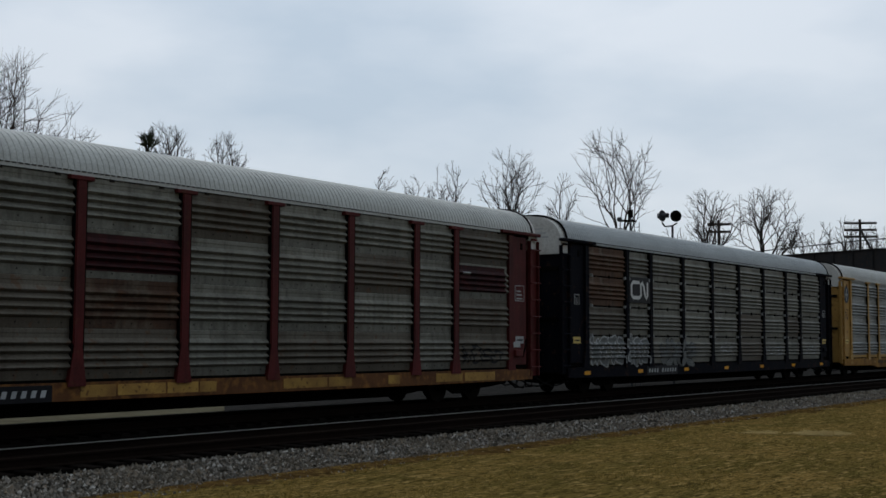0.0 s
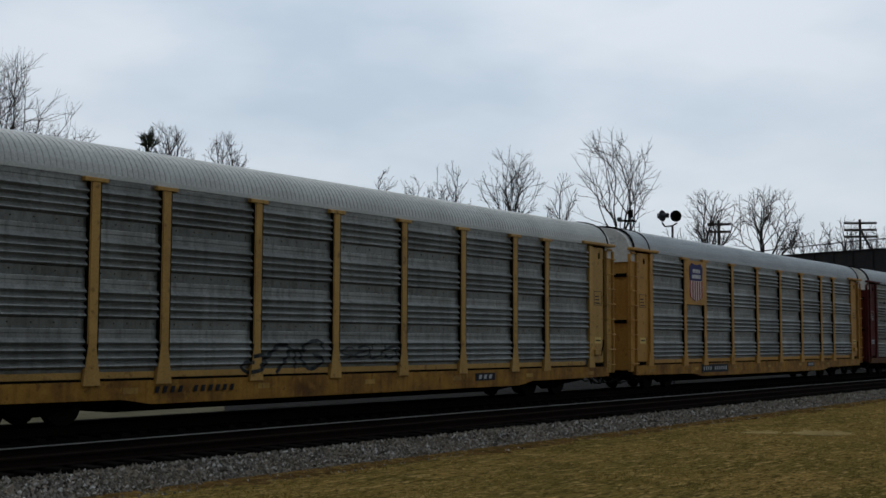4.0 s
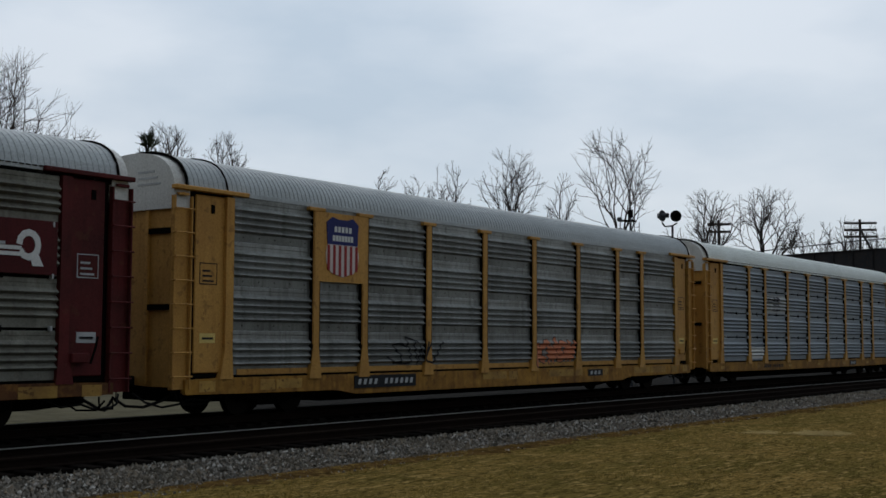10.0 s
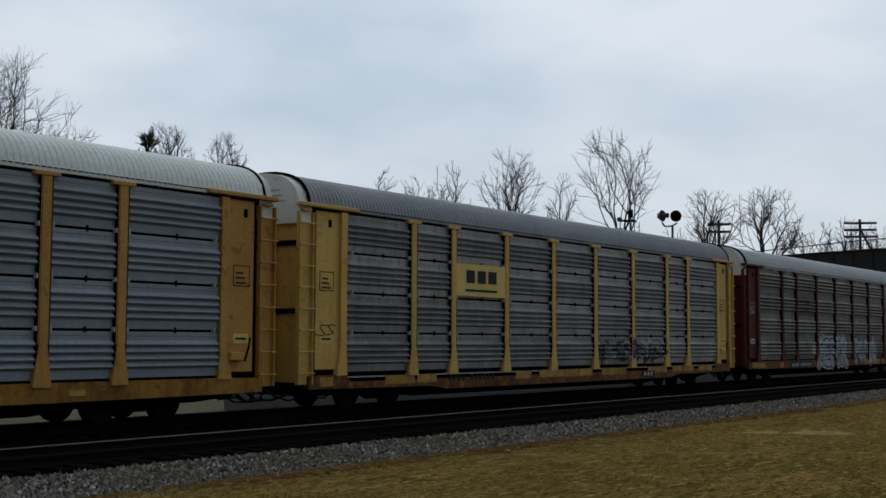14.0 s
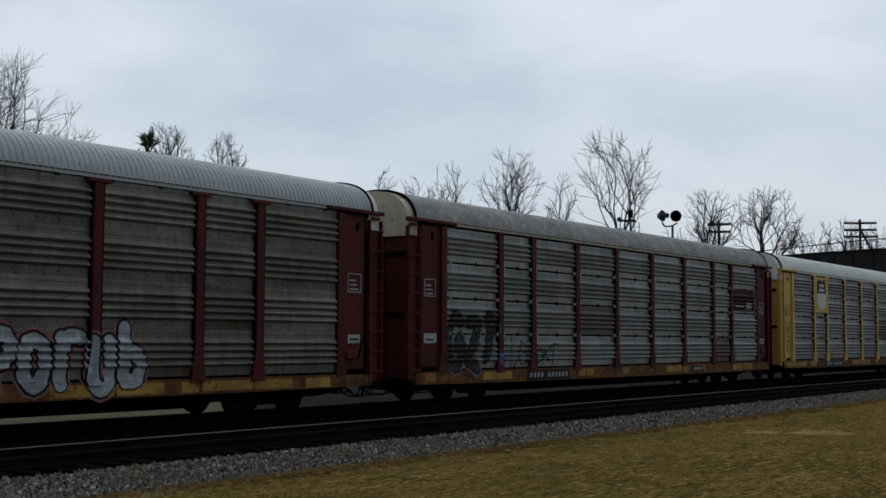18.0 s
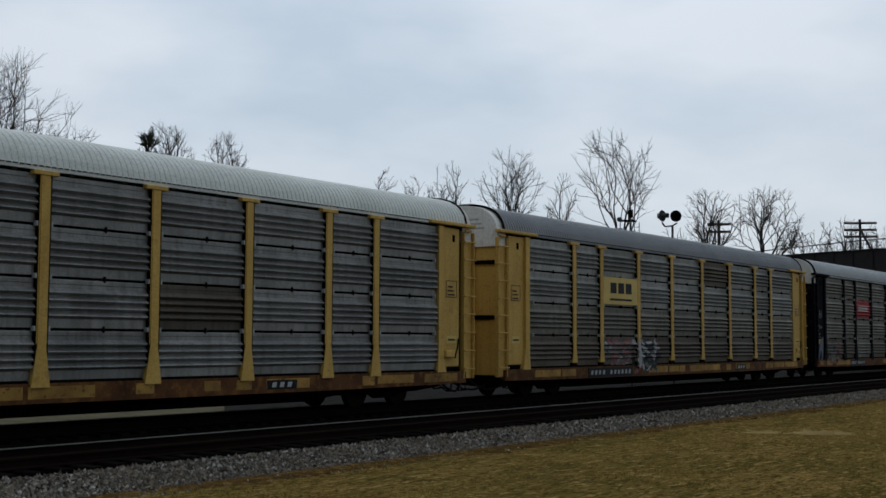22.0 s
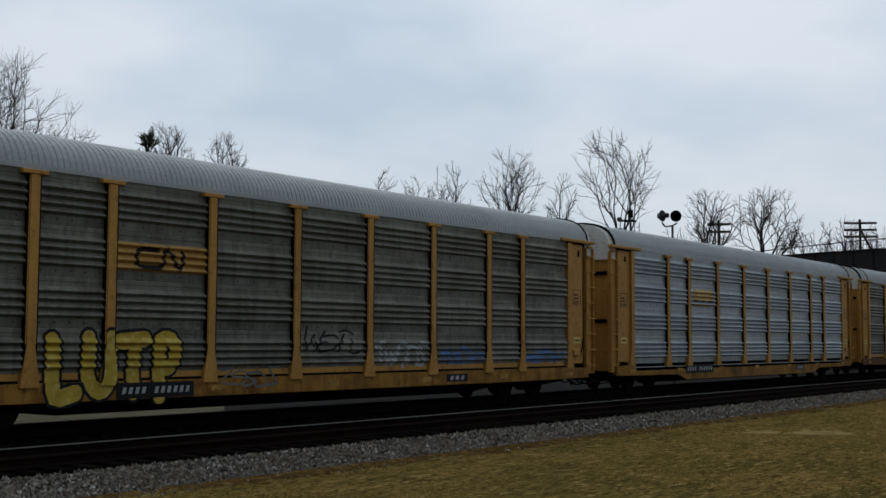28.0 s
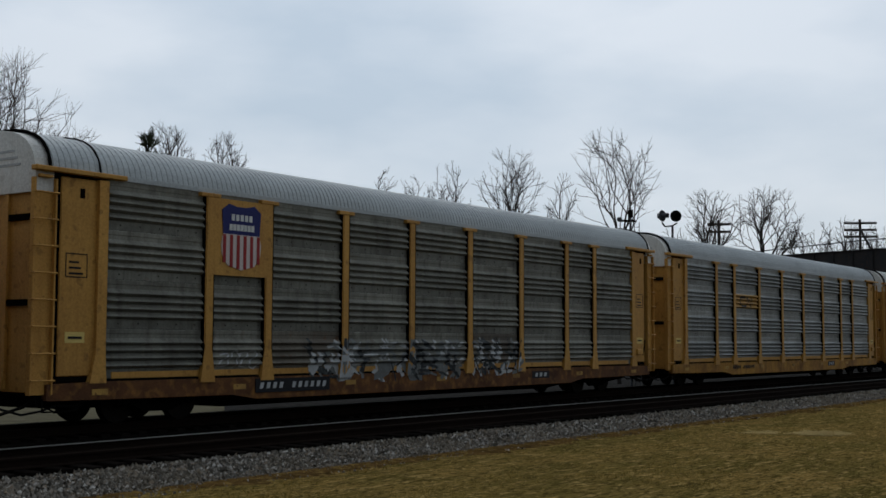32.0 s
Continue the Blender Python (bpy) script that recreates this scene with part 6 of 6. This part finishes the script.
def searchlight_signal(px, depth, height):
    """Two round targets back to back on one mast, each with a hooded lens and a lamp case behind."""
    root = thing("railway_signal", "railway signal mast with two round dark targets", "signal", pose(*spot(px, depth), 0, 0, -50))
    part("mast", tube(bmesh.new(), [(0.18, 0, 0), (0.18, 0, height - 0.5)], 0.06, 8), SIGNAL_GREY, root)
    part("bracket", tube(bmesh.new(), [(-0.35, 0, height - 0.35), (-0.2, 0, height - 0.55), (0.18, 0, height - 0.5), (0.42, 0, height - 0.35)], 0.045, 6), SIGNAL_GREY, root)
    for x, turn, paint in ((-0.34, 38, SIGNAL_GREY), (0.36, 0, IRON)):
        bm = bmesh.new()
        bmesh.ops.create_cone(bm, cap_ends=True, segments=24, radius1=0.29, radius2=0.29, depth=0.03, matrix=Matrix.Rotation(math.pi / 2, 4, "X"))
        t = part("target", bm, paint, root, "round signal target", at=pose(x, 0, height, 0, 0, turn))
        bm = bmesh.new()
        bmesh.ops.create_cone(bm, cap_ends=False, segments=14, radius1=0.12, radius2=0.13, depth=0.32, matrix=Matrix.Translation((0, -0.18, 0)) @ Matrix.Rotation(math.pi / 2, 4, "X"))
        part("hood", bm, paint, t)
        part("lamp_case", boxed(-0.11, 0.11, 0.016, 0.26, -0.13, 0.13, 0.03), paint, t)


searchlight_signal(0.512, 62, 8.65)


def signal_mast(px, depth, height):
    """A slim mast with a lamp head, two short arms, a ladder and small boxes."""
    root = thing("signal_mast", "dark signal mast with a ladder and two short arms", "signal", pose(*spot(px, depth), 0, 0, -50))
    part("mast", tube(bmesh.new(), [(0, 0, 0), (0, 0, height)], 0.055, 8), SIGNAL_GREY, root)
    for z, w in ((height - 0.45, 0.62), (height - 0.96, 0.60)):
        part("arm", boxed(-w, w * 0.4, -0.04, 0.04, z - 0.05, z + 0.05, 0.015), IRON, root)
        part("arm_lamp", boxed(-w - 0.02, -w + 0.20, -0.08, 0.08, z - 0.02, z + 0.16, 0.03), SIGNAL_GREY, root)
    part("head", boxed(-0.11, 0.11, -0.12, 0.12, height - 0.30, height + 0.10, 0.04), IRON, root)
    lad = part("ladder", tube(tube(bmesh.new(), [(0.20, 0.1, 0), (0.20, 0.1, height - 0.5)], 0.018, 5), [(0.44, 0.1, 0), (0.44, 0.1, height - 0.5)], 0.018, 5), SIGNAL_GREY, root)
    me = mesh_of("rung", tube(bmesh.new(), [(0.20, 0.1, 0), (0.44, 0.1, 0)], 0.014, 5), SIGNAL_GREY)
    for k in range(20):
        part("rung", me, None, lad, at=(0, 0, 0.4 + 0.385 * k))


signal_mast(0.425, 58, 8.45)

# plate girder road bridge across the tracks
STEEL = surface("dark_bridge_steel", (0.022, 0.022, 0.024), (0.04, 0.035, 0.032), wear=0.6, streak=0.4, rust=0.3, rough=0.8)
CONC = surface("stained_concrete", (0.26, 0.25, 0.23), (0.13, 0.12, 0.11), wear=0.7, streak=0.6, rough=0.9)
bridge = thing("road_bridge", "dark plate girder road bridge over the railway", "bridge", pose(104.2, 33.6, 0, 0, 0, 69.15), kind="structure")
for y in (0.0, -7.0):
    g = part("girder", boxed(-34, 34, y - 0.05, y + 0.05, 7.4, 9.45), STEEL, bridge, "dark riveted plate girder")
    for z in (7.4, 9.45):
        part("flange", boxed(-34, 34, y - 0.2, y + 0.2, z - 0.03, z + 0.03), STEEL, g)
    for k in range(-16, 17):
        part("stiffener", boxed(k * 2.0 - 0.02, k * 2.0 + 0.02, y - 0.16, y + 0.16, 7.43, 9.42), STEEL, g)
part("bridge_deck", boxed(-34, 34, -6.9, -0.1, 7.6, 7.9), CONC, bridge)
for x in (-26, -3, 26):
    part("pier", boxed(x - 0.6, x + 0.6, -7.4, 0.4, -0.6, 7.37, 0.05), CONC, bridge, "stained concrete pier")
part("cable", tube(bmesh.new(), [(-34, -7.0, 11.3), (-12, -7.0, 11.0), (4, -7.0, 10.9), (34, -7.0, 10.2)], 0.05, 5), STEEL, bridge)
for x0, x1, z1 in ((1.2, 2.6, 11.9), (-7.2, -5.0, 12.3), (-5.0, -5.0, 11.0)):
    part("strut", tube(bmesh.new(), [(x0, -7.0, 9.4), (x1, -7.0, z1)], 0.10, 6), STEEL, bridge, "dark slanting strut")
part("lamp_post", tube(tube(bmesh.new(), [(-2.2, -7.0, 9.4), (-2.2, -7.0, 11.3)], 0.09, 6), [(-2.7, -7.0, 11.3), (-1.7, -7.0, 11.3)], 0.11, 6), STEEL, bridge)

# ---------------------------------------------------------------- grass


def blade_material():
    """Thin dry blades that let light through."""
    m, n, l, b = nodes_of("dry_grass_blades")
    g = n.new("ShaderNodeNewGeometry")
    r = n.new("ShaderNodeValToRGB")
    e = r.color_ramp.elements
    e[0].position, e[0].color = 0.0, (0.12, 0.092, 0.022, 1)
    e[1].position, e[1].color = 1.0, (0.40, 0.290, 0.100, 1)
    for pos, c in ((0.45, (0.168, 0.116, 0.028, 1)), (0.8, (0.245, 0.164, 0.045, 1))):
        k = e.new(pos)
        k.color = c
    l.new(g.outputs["Random Per Island"], r.inputs[0])
    d, t, x = n.new("ShaderNodeBsdfDiffuse"), n.new("ShaderNodeBsdfTranslucent"), n.new("ShaderNodeMixShader")
    x.inputs[0].default_value = 0.65
    l.new(r.outputs[0], d.inputs[0])
    l.new(r.outputs[0], t.inputs[0])
    l.new(d.outputs[0], x.inputs[1])
    l.new(t.outputs[0], x.inputs[2])
    l.new(x.outputs[0], n["Material Output"].inputs[0])
    return m


BLADES = blade_material()


def grass(name, count, seed, dmin, dmax, ylo, yhi, h0, h1, width, label):
    rng = np.random.RandomState(seed)
    d = dmin * (dmax / dmin) ** rng.rand(count)
    r = d * (rng.rand(count) * 0.78 - 0.39)
    x = d * math.cos(HEADING) + r * math.sin(HEADING)
    y = d * math.sin(HEADING) - r * math.cos(HEADING)
    patch = np.array([noise.noise((a * 0.8, b * 1.6, 7.0)) + 0.6 * noise.noise((a * 3, b * 4, 2.0)) for a, b in zip(x, y)])
    keep = (y > ylo) & (y < yhi + 0.4 * patch) & (patch > -0.35)
    x, y, patch = x[keep], y[keep], patch[keep]
    n = len(x)
    h = (h0 + (h1 - h0) * rng.rand(n)) * (0.8 + 0.7 * np.clip(patch, -0.3, 0.8))
    a = rng.rand(n) * 6.283
    w = width * (0.6 + 0.8 * rng.rand(n))
    base = np.stack([x, y, np.full(n, GROUND - 0.035)], 1)
    side = np.stack([np.cos(a), np.sin(a), np.zeros(n)], 1) * w[:, None]
    tip = base + np.stack([rng.randn(n) * (0.02 + 1.3 * h), rng.randn(n) * (0.02 + 1.3 * h), h + 0.035], 1)
    v = np.stack([base - side, base + side, tip], 1).reshape(-1, 3)
    me = bpy.data.meshes.new(name)
    me.from_pydata(v.tolist(), [], np.arange(3 * n).reshape(-1, 3).tolist())
    me.materials.append(BLADES)
    return tagged(new(name, me), label, "grass", kind="stuff")


grass("lawn_grass", 120000, 21, 14, 75, 1.0, 13.5, 0.008, 0.036, 0.012, "short dry olive and straw lawn grass")


def straw_patch(name, count, seed, cx, cy, rx, ry, turn, label):
    """Flattened pale straw lying on the lawn."""
    rng = np.random.RandomState(seed)
    q = rng.randn(count, 2) * (0.42 * rx, 0.42 * ry)
    c, s = math.cos(turn), math.sin(turn)
    x, y = cx + c * q[:, 0] - s * q[:, 1], cy + s * q[:, 0] + c * q[:, 1]
    a = turn + rng.randn(count) * 0.5
    ln, w = 0.05 + 0.12 * rng.rand(count), 0.006
    z = GROUND + 0.012 + 0.05 * rng.rand(count) * np.exp(-2 * (q[:, 1] / ry) ** 2)
    mid = np.stack([x, y, z], 1)
    along = np.stack([np.cos(a), np.sin(a), 0.2 * rng.randn(count)], 1) * ln[:, None]
    wide = np.stack([-np.sin(a) * w, np.cos(a) * w, np.full(count, 0.004)], 1)
    v = np.stack([mid - along - wide, mid - along + wide, mid + along], 1).reshape(-1, 3)
    me = bpy.data.meshes.new(name)
    me.from_pydata(v.tolist(), [], np.arange(3 * count).reshape(-1, 3).tolist())
    me.materials.append(STRAW)
    return tagged(new(name, me), label, "straw", kind="stuff")


STRAW = surface("pale_straw", (0.42, 0.31, 0.13), (0.30, 0.21, 0.08), wear=0.6, rough=0.95, bump=0.0, vary=0.0, spec=0.0)
straw_patch("straw_patch", 2300, 31, 29.6, 9.9, 0.55, 0.24, HEADING - 1.62, "pale flattened straw lying on the lawn")
straw_patch("straw_patch", 90, 32, 29.0, 11.2, 0.5, 0.30, HEADING - 1.62, "thin streak of pale straw lying on the lawn")
grass("edge_weeds", 22000, 22, 15, 70, 12.7, 14.1, 0.03, 0.10, 0.012, "taller dead weeds along the ballast edge")

# ---------------------------------------------------------------- what moves


def motions():
    """The train rolls by at one speed; its wheelsets turn with it."""
    times = [0.0, 4.0, 8.0, 12.0, 16.0, 20.0, 24.0, 28.0, 32.0]
    for n, car in TRAIN.items():
        walk(car, [(t, pose(car_x(n, t), TRAIN_Y, 0)) for t in times])
    turn = math.degrees(SPEED / 0.46)
    first = {}
    for s, wheel in WHEELS:
        if s not in first:
            walk(wheel, [(k / 30, pose(s * 0.9, 0, 0.46, 0, -turn * k / 30, 0)) for k in range(0, 961)])
            first[s] = wheel.animation_data
        else:
            wheel.rotation_mode = "QUATERNION"
            wheel.animation_data_create()
            wheel.animation_data.action = first[s].action
            wheel.animation_data.action_slot = first[s].action_slot


motions()
